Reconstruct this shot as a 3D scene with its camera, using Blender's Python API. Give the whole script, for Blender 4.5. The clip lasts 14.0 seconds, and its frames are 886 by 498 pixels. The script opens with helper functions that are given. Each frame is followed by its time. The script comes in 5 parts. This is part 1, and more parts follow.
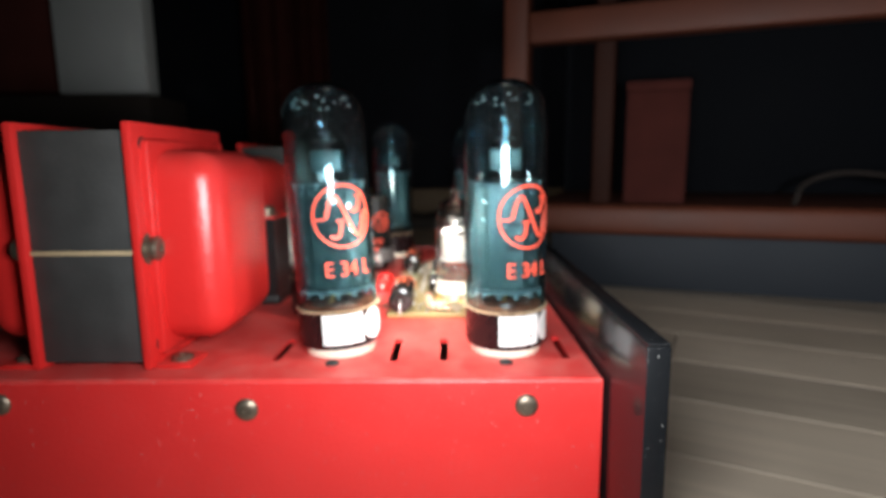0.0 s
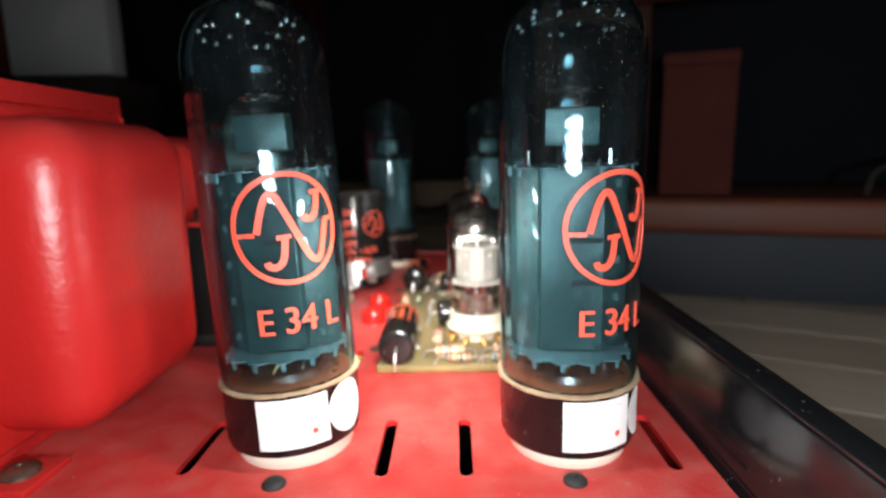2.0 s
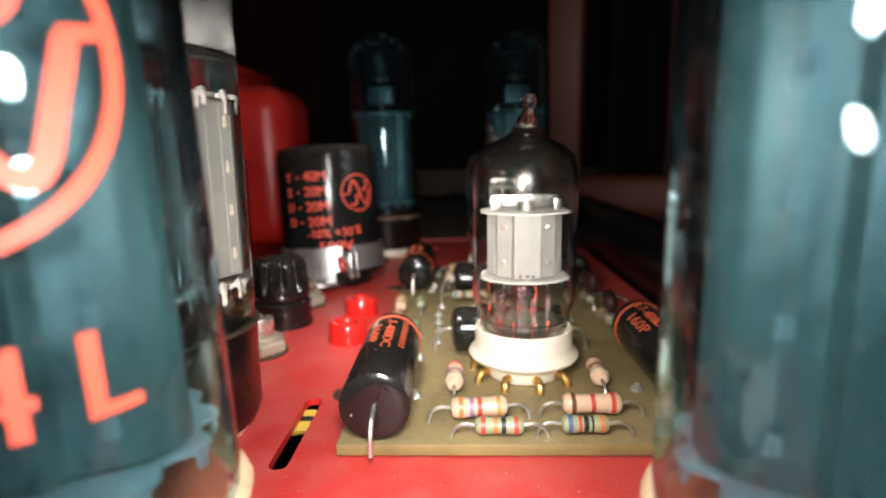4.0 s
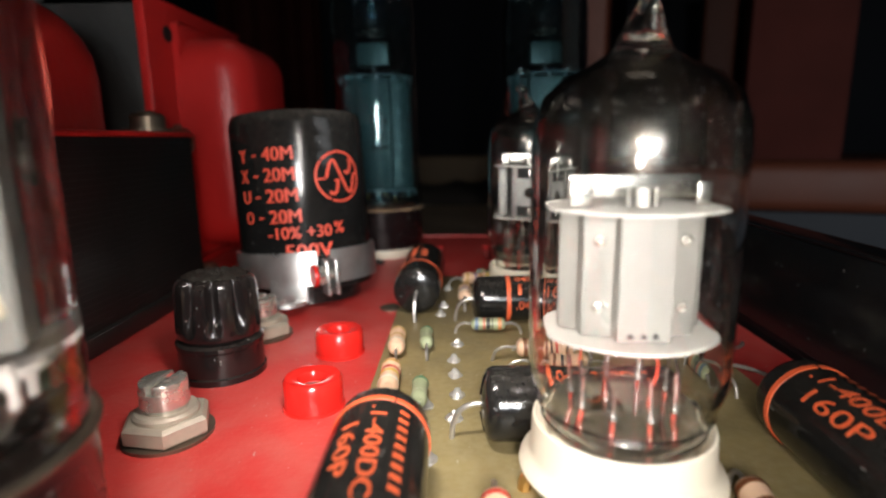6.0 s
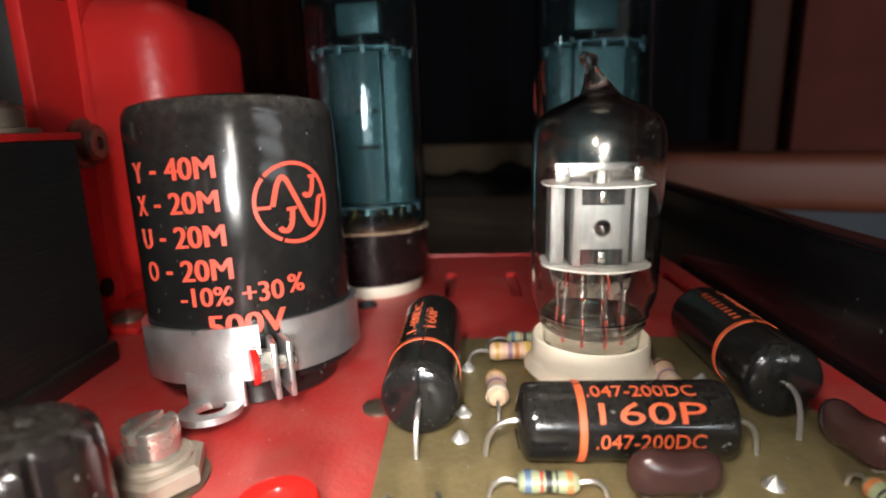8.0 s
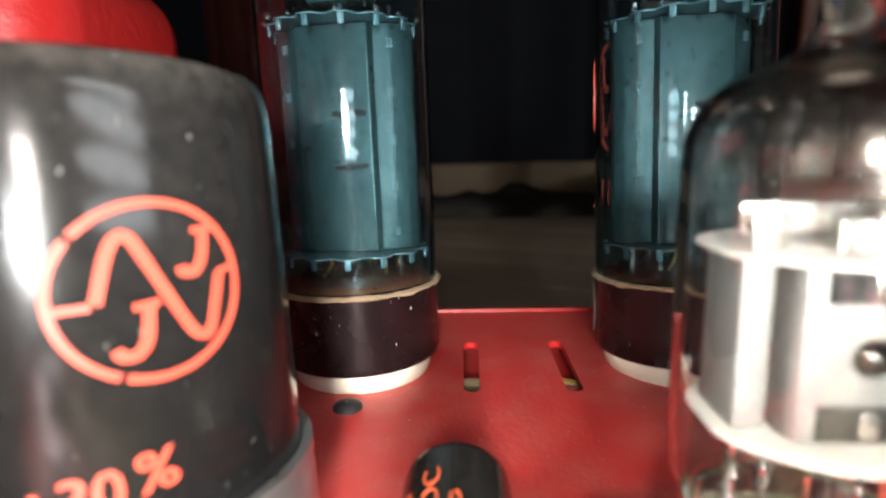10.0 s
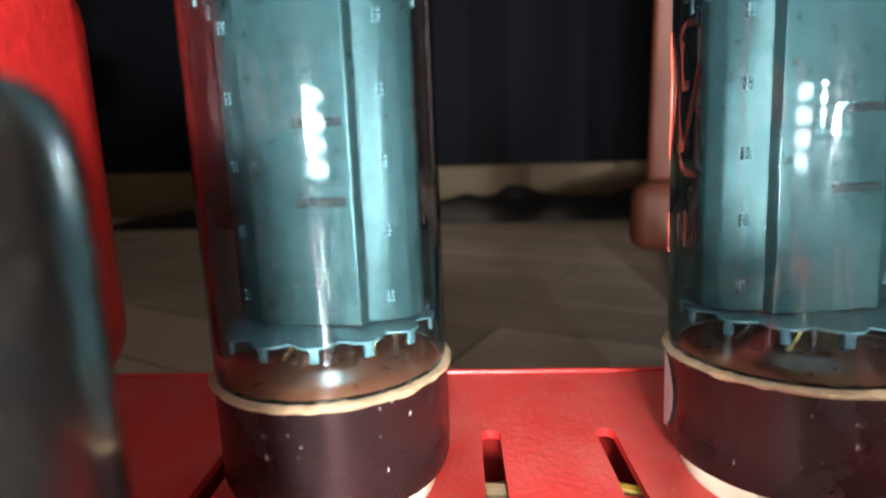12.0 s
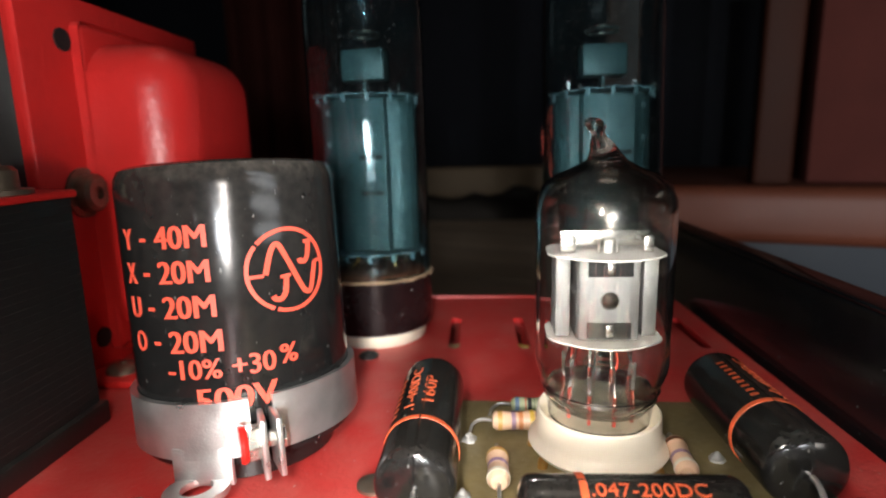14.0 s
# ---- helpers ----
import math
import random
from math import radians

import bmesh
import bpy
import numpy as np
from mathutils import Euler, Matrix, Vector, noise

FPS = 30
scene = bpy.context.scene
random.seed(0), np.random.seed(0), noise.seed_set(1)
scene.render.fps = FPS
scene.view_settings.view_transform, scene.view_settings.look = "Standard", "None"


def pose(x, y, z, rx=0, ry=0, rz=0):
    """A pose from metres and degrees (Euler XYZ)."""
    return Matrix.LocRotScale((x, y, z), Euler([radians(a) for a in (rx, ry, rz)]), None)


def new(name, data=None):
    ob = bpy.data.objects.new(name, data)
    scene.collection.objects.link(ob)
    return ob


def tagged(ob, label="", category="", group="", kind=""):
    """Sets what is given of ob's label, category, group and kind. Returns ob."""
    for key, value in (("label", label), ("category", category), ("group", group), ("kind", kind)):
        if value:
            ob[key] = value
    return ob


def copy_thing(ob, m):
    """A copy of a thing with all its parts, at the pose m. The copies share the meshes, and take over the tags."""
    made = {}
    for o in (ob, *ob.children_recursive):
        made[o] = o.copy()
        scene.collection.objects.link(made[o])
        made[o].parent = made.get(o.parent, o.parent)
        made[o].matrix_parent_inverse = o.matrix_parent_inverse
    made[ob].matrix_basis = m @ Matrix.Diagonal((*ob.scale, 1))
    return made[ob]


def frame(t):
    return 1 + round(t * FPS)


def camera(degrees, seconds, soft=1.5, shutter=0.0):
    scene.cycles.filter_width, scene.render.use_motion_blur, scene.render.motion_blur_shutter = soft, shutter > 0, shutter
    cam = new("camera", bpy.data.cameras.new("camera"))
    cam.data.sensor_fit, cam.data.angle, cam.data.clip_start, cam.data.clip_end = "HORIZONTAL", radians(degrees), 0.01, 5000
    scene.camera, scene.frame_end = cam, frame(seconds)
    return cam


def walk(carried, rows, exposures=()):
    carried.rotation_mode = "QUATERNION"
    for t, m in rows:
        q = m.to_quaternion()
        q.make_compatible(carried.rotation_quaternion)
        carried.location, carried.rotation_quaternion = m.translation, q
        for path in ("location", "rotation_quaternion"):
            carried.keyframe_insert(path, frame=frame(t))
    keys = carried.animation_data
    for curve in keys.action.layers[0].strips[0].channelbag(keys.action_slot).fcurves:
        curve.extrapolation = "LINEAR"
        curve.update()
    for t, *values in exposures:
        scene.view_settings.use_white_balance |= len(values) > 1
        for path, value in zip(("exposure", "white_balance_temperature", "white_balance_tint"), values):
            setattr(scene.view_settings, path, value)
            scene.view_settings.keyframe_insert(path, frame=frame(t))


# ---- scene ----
cam = camera(78.0, 14.0, soft=2.0)
cam.data.dof.use_dof, cam.data.dof.focus_distance, cam.data.dof.aperture_fstop = True, 0.09, 18.0
ROWS = [
    (0.0, 0.0005, -0.0041, 0.1527, 81.02, 0.52, 0.52),
    (0.5, 0.0001, 0.0161, 0.1530, 80.88, 0.62, 0.71),
    (1.0, -0.0008, 0.0347, 0.1531, 80.72, 0.77, 0.80),
    (1.5, -0.0026, 0.0640, 0.1533, 80.50, 0.89, 0.85),
    (2.0, -0.0038, 0.0883, 0.1479, 80.23, 1.10, 1.03),
    (2.2, -0.0042, 0.0972, 0.1453, 80.16, 1.20, 1.12),
    (4.3, -0.0107, 0.1893, 0.1258, 79.70, 0.88, 1.55),
    (4.5, -0.0116, 0.1957, 0.1265, 79.21, 0.62, 1.24),
    (5.0, -0.0130, 0.2077, 0.1263, 79.15, 0.57, 1.26),
    (5.5, -0.0142, 0.2203, 0.1221, 78.54, 0.62, 1.16),
    (6.0, -0.0146, 0.2339, 0.1212, 78.66, 0.76, 1.48),
    (6.5, -0.0151, 0.2473, 0.1213, 78.58, 1.19, 1.60),
    (7.0, -0.0168, 0.2597, 0.1221, 78.32, 1.04, 1.31),
    (7.5, -0.0171, 0.2753, 0.1237, 77.40, 1.31, 1.76),
    (8.0, -0.0182, 0.2918, 0.1240, 77.25, 1.27, 1.94),
    (8.5, -0.0200, 0.3088, 0.1243, 77.29, 1.13, 1.81),
    (8.7, -0.0207, 0.3147, 0.1242, 77.49, 1.04, 1.82),
    (10.8, -0.0252, 0.3627, 0.1212, 79.71, 1.61, 2.23),
    (11.0, -0.0258, 0.3675, 0.1220, 79.36, 1.57, 2.06),
    (11.5, -0.0266, 0.3762, 0.1231, 79.16, 1.52, 1.94),
    (12.0, -0.0271, 0.3809, 0.1252, 79.21, 1.51, 1.66),
    (12.5, -0.0260, 0.3751, 0.1310, 79.46, 1.48, 1.97),
    (13.0, -0.0235, 0.3528, 0.1305, 80.34, 1.42, 2.41),
    (13.5, -0.0199, 0.3262, 0.1320, 79.02, 0.39, 3.21),
    (14.0, -0.0163, 0.2976, 0.1314, 79.21, 1.15, 3.20),
]
EXPOSURES = [(0.0, 1.12), (1.0, 0.92), (2.2, 0.56), (4.3, 0.22), (5.0, 0.42), (5.5, 0.55), (6.0, 0.42), (6.5, 0.28), (7.0, 0.32), (7.5, 0.72), (8.0, 1.35), (8.5, 1.6), (11.0, 3.3), (12.0, 3.85), (12.5, 3.95), (13.0, 3.35), (13.3, 2.4), (14.0, 1.7)]
walk(cam, [(t, pose(x, y, z, rx, ry, rz)) for t, x, y, z, rx, ry, rz in ROWS], EXPOSURES)
from mathutils import geometry


# ---- world and lamps: fixed diode rows added along the way, standing in for one travelling lamp ----
world = bpy.data.worlds.new("world")
scene.world = world
world.use_nodes = True
world.node_tree.nodes["Background"].inputs[0].default_value = (0.25, 0.32, 0.45, 1)
world.node_tree.nodes["Background"].inputs[1].default_value = 0.016


def area_lamp(name, x, y, z, tilt, watts, size, color, width=0.0, turn=0, spread=180):
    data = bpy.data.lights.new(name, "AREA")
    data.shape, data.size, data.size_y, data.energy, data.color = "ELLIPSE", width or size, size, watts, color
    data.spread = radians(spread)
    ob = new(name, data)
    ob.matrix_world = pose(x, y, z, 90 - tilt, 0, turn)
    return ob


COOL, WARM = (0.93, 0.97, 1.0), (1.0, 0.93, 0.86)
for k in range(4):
    area_lamp("standin_lamp_start", 0.006, 0.056, 0.136 + 0.0075 * k, 4, 0.080, 0.0074, COOL, 0.07)
# extra fill with no source of its own, for the boards and cabinet on the right
area_lamp("side_fill", 0.100, 0.026, 0.160, -4, 0.18, 0.02, COOL, 0.02, -38, 96)
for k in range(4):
    area_lamp("standin_lamp_middle", (-0.014, -0.010)[k % 2], (0.215, 0.196)[k % 2], 0.121 + 0.005 * k, (31, 28)[k % 2], (0.0170, 0.0190)[k % 2], 0.0046, WARM, 0.014, 5, (145, 165)[k % 2])
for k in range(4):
    area_lamp("standin_lamp_late", -0.026, 0.288, 0.134 + 0.005 * k, 52, 0.0050, 0.0046, WARM, 0.012, 6, 106)
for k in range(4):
    area_lamp("standin_lamp_end", -0.028, 0.373, 0.120 + 0.0060 * k, 8, 0.00048, 0.0046, COOL, 0.026, 12, 165)
# soft overhead fill, added without a known fixture to lift the dark background
room = bpy.data.lights.new("room_fill", "AREA")
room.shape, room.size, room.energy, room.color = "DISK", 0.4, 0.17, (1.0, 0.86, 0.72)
new("room_fill", room).matrix_world = pose(0.1, 0.6, 1.55)


# ---- materials ----
def material(name, color, rough=0.5, metal=0.0, spread=0.15, scale=60.0, bump=0.0, bump_scale=400.0, dust=0.0, coat=0.0, rough_spread=0.1, dust_color=(0.42, 0.36, 0.3), specks=0.0):
    m = bpy.data.materials.new(name)
    m.use_nodes = True
    t = m.node_tree
    b = t.nodes["Principled BSDF"]
    b.inputs["Metallic"].default_value = metal
    b.inputs["Coat Weight"].default_value = coat
    b.inputs["Coat Roughness"].default_value = 0.12
    co = t.nodes.new("ShaderNodeTexCoord")
    n = t.nodes.new("ShaderNodeTexNoise")
    n.inputs["Scale"].default_value, n.inputs["Detail"].default_value = scale, 6
    t.links.new(co.outputs["Object"], n.inputs["Vector"])
    ramp = t.nodes.new("ShaderNodeMixRGB")
    lo = [c * (1 - spread) for c in color] + [1]
    hi = [min(1, c * (1 + spread)) for c in color] + [1]
    ramp.inputs[1].default_value, ramp.inputs[2].default_value = lo, hi
    t.links.new(n.outputs["Fac"], ramp.inputs[0])
    out = ramp.outputs[0]
    if dust:
        d = t.nodes.new("ShaderNodeTexNoise")
        d.inputs["Scale"].default_value, d.inputs["Detail"].default_value = scale * 5, 8
        t.links.new(co.outputs["Object"], d.inputs["Vector"])
        geo = t.nodes.new("ShaderNodeNewGeometry")
        sep = t.nodes.new("ShaderNodeSeparateXYZ")
        t.links.new(geo.outputs["Normal"], sep.inputs[0])
        r = t.nodes.new("ShaderNodeMapRange")
        r.inputs["From Min"].default_value, r.inputs["From Max"].default_value = 0.35, 0.75
        r.inputs["To Min"].default_value, r.inputs["To Max"].default_value = dust * 0.25, dust
        t.links.new(d.outputs["Fac"], r.inputs["Value"])
        up = t.nodes.new("ShaderNodeMath")
        up.operation = "MULTIPLY"
        up.use_clamp = True
        t.links.new(sep.outputs["Z"], up.inputs[0])
        t.links.new(r.outputs[0], up.inputs[1])
        mix = t.nodes.new("ShaderNodeMixRGB")
        mix.inputs[2].default_value = (*dust_color, 1)
        t.links.new(up.outputs[0], mix.inputs[0])
        t.links.new(out, mix.inputs[1])
        out = mix.outputs[0]
    if specks:
        # sparse lint and scratches
        warp = t.nodes.new("ShaderNodeMapping")
        warp.inputs["Scale"].default_value = (1.0, 0.55, 0.4)
        warp.inputs["Rotation"].default_value = (0.4, 0.7, 0.9)
        t.links.new(co.outputs["Object"], warp.inputs[0])
        sn = t.nodes.new("ShaderNodeTexNoise")
        sn.inputs["Scale"].default_value, sn.inputs["Detail"].default_value = 1300, 2
        t.links.new(warp.outputs[0], sn.inputs["Vector"])
        sm = t.nodes.new("ShaderNodeMapRange")
        sm.inputs["From Min"].default_value, sm.inputs["From Max"].default_value = 0.71, 0.77
        sm.inputs["To Max"].default_value = specks
        t.links.new(sn.outputs["Fac"], sm.inputs["Value"])
        mx = t.nodes.new("ShaderNodeMixRGB")
        mx.inputs[2].default_value = (0.55, 0.53, 0.5, 1)
        t.links.new(sm.outputs[0], mx.inputs[0])
        t.links.new(out, mx.inputs[1])
        out = mx.outputs[0]
    t.links.new(out, b.inputs["Base Color"])
    rr = t.nodes.new("ShaderNodeMapRange")
    rr.inputs["To Min"].default_value, rr.inputs["To Max"].default_value = max(0.02, rough - rough_spread), min(1, rough + rough_spread)
    t.links.new(n.outputs["Fac"], rr.inputs["Value"])
    t.links.new(rr.outputs[0], b.inputs["Roughness"])
    if bump:
        g = t.nodes.new("ShaderNodeTexNoise")
        g.inputs["Scale"].default_value, g.inputs["Detail"].default_value = bump_scale, 3
        t.links.new(co.outputs["Object"], g.inputs["Vector"])
        bp = t.nodes.new("ShaderNodeBump")
        bp.inputs["Strength"].default_value, bp.inputs["Distance"].default_value = bump, 0.0004
        t.links.new(g.outputs["Fac"], bp.inputs["Height"])
        t.links.new(bp.outputs[0], b.inputs["Normal"])
    return m


def glass_material(name, tint, low=0.05, haze=0.0, dark_from=None, dark_to=None, film_most=0.4):
    """Thin glass: a tinted clear sheet under a gloss that grows towards the rim; a metal film where dark_from, dark_to name heights."""
    m = bpy.data.materials.new(name)
    m.use_nodes = True
    t = m.node_tree
    t.nodes.remove(t.nodes["Principled BSDF"])
    clear = t.nodes.new("ShaderNodeBsdfTransparent")
    clear.inputs[0].default_value = (*tint, 1)
    gloss = t.nodes.new("ShaderNodeBsdfGlossy")
    gloss.inputs["Roughness"].default_value = 0.06
    lw = t.nodes.new("ShaderNodeLayerWeight")
    lw.inputs[0].default_value = 0.5
    p = t.nodes.new("ShaderNodeMath")
    p.operation, p.inputs[1].default_value = "POWER", 4.0
    t.links.new(lw.outputs["Facing"], p.inputs[0])
    r = t.nodes.new("ShaderNodeMapRange")
    r.inputs["To Min"].default_value, r.inputs["To Max"].default_value = low, 0.75
    t.links.new(p.outputs[0], r.inputs["Value"])
    mix = t.nodes.new("ShaderNodeMixShader")
    t.links.new(r.outputs[0], mix.inputs[0])
    t.links.new(clear.outputs[0], mix.inputs[1])
    t.links.new(gloss.outputs[0], mix.inputs[2])
    soft_gloss = t.nodes.new("ShaderNodeBsdfGlossy")
    soft_gloss.inputs["Roughness"].default_value = 0.28
    mh = t.nodes.new("ShaderNodeMixShader")
    mh.inputs[0].default_value = 0.03
    t.links.new(mix.outputs[0], mh.inputs[1])
    t.links.new(soft_gloss.outputs[0], mh.inputs[2])
    out = mh.outputs[0]
    co = t.nodes.new("ShaderNodeTexCoord")
    if haze:
        dif = t.nodes.new("ShaderNodeBsdfDiffuse")
        dif.inputs[0].default_value = (0.8, 0.8, 0.8, 1)
        n = t.nodes.new("ShaderNodeTexNoise")
        n.inputs["Scale"].default_value, n.inputs["Detail"].default_value = 900, 6
        t.links.new(co.outputs["Object"], n.inputs["Vector"])
        hr = t.nodes.new("ShaderNodeMapRange")
        hr.inputs["From Min"].default_value, hr.inputs["From Max"].default_value = 0.6, 0.85
        hr.inputs["To Min"].default_value, hr.inputs["To Max"].default_value = haze * 0.2, haze * 3
        t.links.new(n.outputs["Fac"], hr.inputs["Value"])
        m2 = t.nodes.new("ShaderNodeMixShader")
        t.links.new(hr.outputs[0], m2.inputs[0])
        t.links.new(out, m2.inputs[1])
        t.links.new(dif.outputs[0], m2.inputs[2])
        out = m2.outputs[0]
    if dark_from is not None:
        sep = t.nodes.new("ShaderNodeSeparateXYZ")
        t.links.new(co.outputs["Object"], sep.inputs[0])
        dr = t.nodes.new("ShaderNodeMapRange")
        dr.inputs["From Min"].default_value, dr.inputs["From Max"].default_value = dark_from, dark_to
        dr.inputs["To Max"].default_value = film_most
        t.links.new(sep.outputs["Z"], dr.inputs["Value"])
        film = t.nodes.new("ShaderNodeBsdfGlossy")
        film.inputs[0].default_value = (0.16, 0.14, 0.12, 1)
        film.inputs["Roughness"].default_value = 0.12
        m3 = t.nodes.new("ShaderNodeMixShader")
        t.links.new(dr.outputs[0], m3.inputs[0])
        t.links.new(out, m3.inputs[1])
        t.links.new(film.outputs[0], m3.inputs[2])
        out = m3.outputs[0]
    t.links.new(out, t.nodes["Material Output"].inputs[0])
    return m


def blown_glass(name, tint=(1, 1, 1), dark_from=None, dark_to=None, film_most=0.5, film_end=None, smear=0.0012):
    """Solid glass for double-walled bulbs, with a dark metal film between two heights."""
    m = bpy.data.materials.new(name)
    m.use_nodes = True
    t = m.node_tree
    t.nodes.remove(t.nodes["Principled BSDF"])
    g = t.nodes.new("ShaderNodeBsdfGlass")
    g.inputs["Color"].default_value = (*tint, 1)
    g.inputs["Roughness"].default_value = 0.0
    g.inputs["IOR"].default_value = 1.5
    # slight ripples of blown glass
    rp = t.nodes.new("ShaderNodeTexNoise")
    rp.inputs["Scale"].default_value, rp.inputs["Detail"].default_value = 260, 1
    rb = t.nodes.new("ShaderNodeBump")
    rb.inputs["Strength"].default_value, rb.inputs["Distance"].default_value = 0.05, 0.0004
    t.links.new(rp.outputs["Fac"], rb.inputs["Height"])
    t.links.new(rb.outputs[0], g.inputs["Normal"])
    out = g.outputs[0]
    co = t.nodes.new("ShaderNodeTexCoord")
    t.links.new(co.outputs["Object"], rp.inputs["Vector"])
    # specks of dust
    n = t.nodes.new("ShaderNodeTexNoise")
    n.inputs["Scale"].default_value, n.inputs["Detail"].default_value = 1500, 3
    t.links.new(co.outputs["Object"], n.inputs["Vector"])
    hr = t.nodes.new("ShaderNodeMapRange")
    hr.inputs["From Min"].default_value, hr.inputs["From Max"].default_value = 0.66, 0.78
    hr.inputs["To Min"].default_value, hr.inputs["To Max"].default_value = 0.001, 0.12
    t.links.new(n.outputs["Fac"], hr.inputs["Value"])
    dif = t.nodes.new("ShaderNodeBsdfDiffuse")
    dif.inputs[0].default_value = (0.75, 0.73, 0.7, 1)
    m2 = t.nodes.new("ShaderNodeMixShader")
    t.links.new(hr.outputs[0], m2.inputs[0])
    t.links.new(out, m2.inputs[1])
    t.links.new(dif.outputs[0], m2.inputs[2])
    # greasy smears that spread the shine
    n2 = t.nodes.new("ShaderNodeTexNoise")
    n2.inputs["Scale"].default_value, n2.inputs["Detail"].default_value = 2200, 6
    t.links.new(co.outputs["Object"], n2.inputs["Vector"])
    sr = t.nodes.new("ShaderNodeMapRange")
    sr.inputs["From Min"].default_value, sr.inputs["From Max"].default_value = 0.5, 0.78
    sr.inputs["To Min"].default_value, sr.inputs["To Max"].default_value = smear * 0.05, smear * 4
    t.links.new(n2.outputs["Fac"], sr.inputs["Value"])
    rough = t.nodes.new("ShaderNodeBsdfGlossy")
    rough.inputs["Roughness"].default_value = 0.24
    m4 = t.nodes.new("ShaderNodeMixShader")
    t.links.new(sr.outputs[0], m4.inputs[0])
    t.links.new(m2.outputs[0], m4.inputs[1])
    t.links.new(rough.outputs[0], m4.inputs[2])
    out = m4.outputs[0]
    if dark_from is not None:
        sep = t.nodes.new("ShaderNodeSeparateXYZ")
        t.links.new(co.outputs["Object"], sep.inputs[0])
        dr = t.nodes.new("ShaderNodeMapRange")
        dr.inputs["From Min"].default_value, dr.inputs["From Max"].default_value = dark_from, dark_to
        dr.inputs["To Max"].default_value = film_most
        t.links.new(sep.outputs["Z"], dr.inputs["Value"])
        if film_end is not None:
            de = t.nodes.new("ShaderNodeMapRange")
            de.inputs["From Min"].default_value, de.inputs["From Max"].default_value = film_end - 0.0025, film_end
            de.inputs["To Min"].default_value, de.inputs["To Max"].default_value = film_most, 0.0
            t.links.new(sep.outputs["Z"], de.inputs["Value"])
            least = t.nodes.new("ShaderNodeMath")
            least.operation = "MINIMUM"
            t.links.new(dr.outputs[0], least.inputs[0])
            t.links.new(de.outputs[0], least.inputs[1])
            dr = least
        film = t.nodes.new("ShaderNodeBsdfGlossy")
        film.inputs[0].default_value = (0.11, 0.1, 0.09, 1)
        film.inputs["Roughness"].default_value = 0.18
        m3 = t.nodes.new("ShaderNodeMixShader")
        t.links.new(dr.outputs[0], m3.inputs[0])
        t.links.new(out, m3.inputs[1])
        t.links.new(film.outputs[0], m3.inputs[2])
        out = m3.outputs[0]
    t.links.new(out, t.nodes["Material Output"].inputs[0])
    return m


RED = material("red_powder_coat", (0.57, 0.022, 0.021), 0.42, spread=0.1, scale=25, bump=0.35, bump_scale=900, dust=0.34, rough_spread=0.12, dust_color=(0.6, 0.25, 0.21), specks=0.5)
RED_BELL = material("red_enamel", (0.58, 0.02, 0.018), 0.34, spread=0.08, scale=18, bump=0.5, bump_scale=350, dust=0.1, rough_spread=0.08)
BLACK_IRON = material("black_lamination", (0.035, 0.035, 0.034), 0.55, spread=0.35, scale=80, bump=0.3, bump_scale=700, dust=0.15)
BLACK_COVER = material("black_winding_cover", (0.010, 0.010, 0.010), 0.4, spread=0.3, scale=40, bump=0.1, dust=0.08)
ACRYLIC = material("black_acrylic", (0.008, 0.0085, 0.0095), 0.2, spread=0.2, scale=30, coat=0.25, rough_spread=0.1, specks=0.3)
BAKELITE = material("black_bakelite", (0.010, 0.008, 0.008), 0.18, spread=0.4, scale=90, bump=0.06, dust=0.05, rough_spread=0.06, specks=0.5)
BASE_BROWN = material("dark_bakelite_base", (0.009, 0.0055, 0.006), 0.27, spread=0.3, scale=120, bump=0.08, bump_scale=1500, specks=0.5)
CERAMIC = material("white_ceramic", (0.82, 0.74, 0.60), 0.38, spread=0.05, scale=200, bump=0.05)
CEMENT = material("tan_cement", (0.3, 0.2, 0.12), 0.85, spread=0.3, scale=900, bump=0.8, bump_scale=1500)
ANODE = material("grey_anode", (0.035, 0.062, 0.061), 0.3, metal=0.45, spread=0.35, scale=420, bump=0.3, bump_scale=3600, rough_spread=0.08)
ANODE_LIGHT = material("pale_anode", (0.225, 0.215, 0.198), 0.5, metal=0.15, spread=0.1, scale=200, bump=0.15, bump_scale=1800)
ANODE_MID = material("grey_plate", (0.25, 0.25, 0.24), 0.45, metal=0.2, spread=0.18, scale=260, bump=0.25, bump_scale=1800)
ANODE_GREY = material("mid_grey_plate", (0.14, 0.138, 0.132), 0.5, metal=0.2, spread=0.12, scale=220, bump=0.2, bump_scale=1800)
MICA_GREY = material("grey_mica", (0.46, 0.43, 0.41), 0.5, spread=0.3, scale=400, bump=0.6, bump_scale=900)
# near-black colour in place of the shade inside slots, windows and holes
OPENING_SHADE = material("opening_shade", (0.004, 0.004, 0.004), 0.85, spread=0.2)
MICA_DULL = material("dull_mica", (0.06, 0.095, 0.10), 0.5, spread=0.25, scale=350, bump=0.4, bump_scale=1200)
MICA = material("white_mica", (0.46, 0.44, 0.41), 0.5, spread=0.15, scale=350, bump=0.4, bump_scale=1200)
NICKEL = material("nickel_wire", (0.66, 0.64, 0.6), 0.25, metal=1.0, spread=0.15, scale=300)
ZINC = material("zinc_clamp", (0.76, 0.75, 0.71), 0.34, metal=0.88, spread=0.5, scale=140, bump=0.12, bump_scale=2600, rough_spread=0.2)
STEEL = material("dull_steel", (0.66, 0.63, 0.57), 0.26, metal=0.8, spread=0.4, scale=300, dust=0.15)
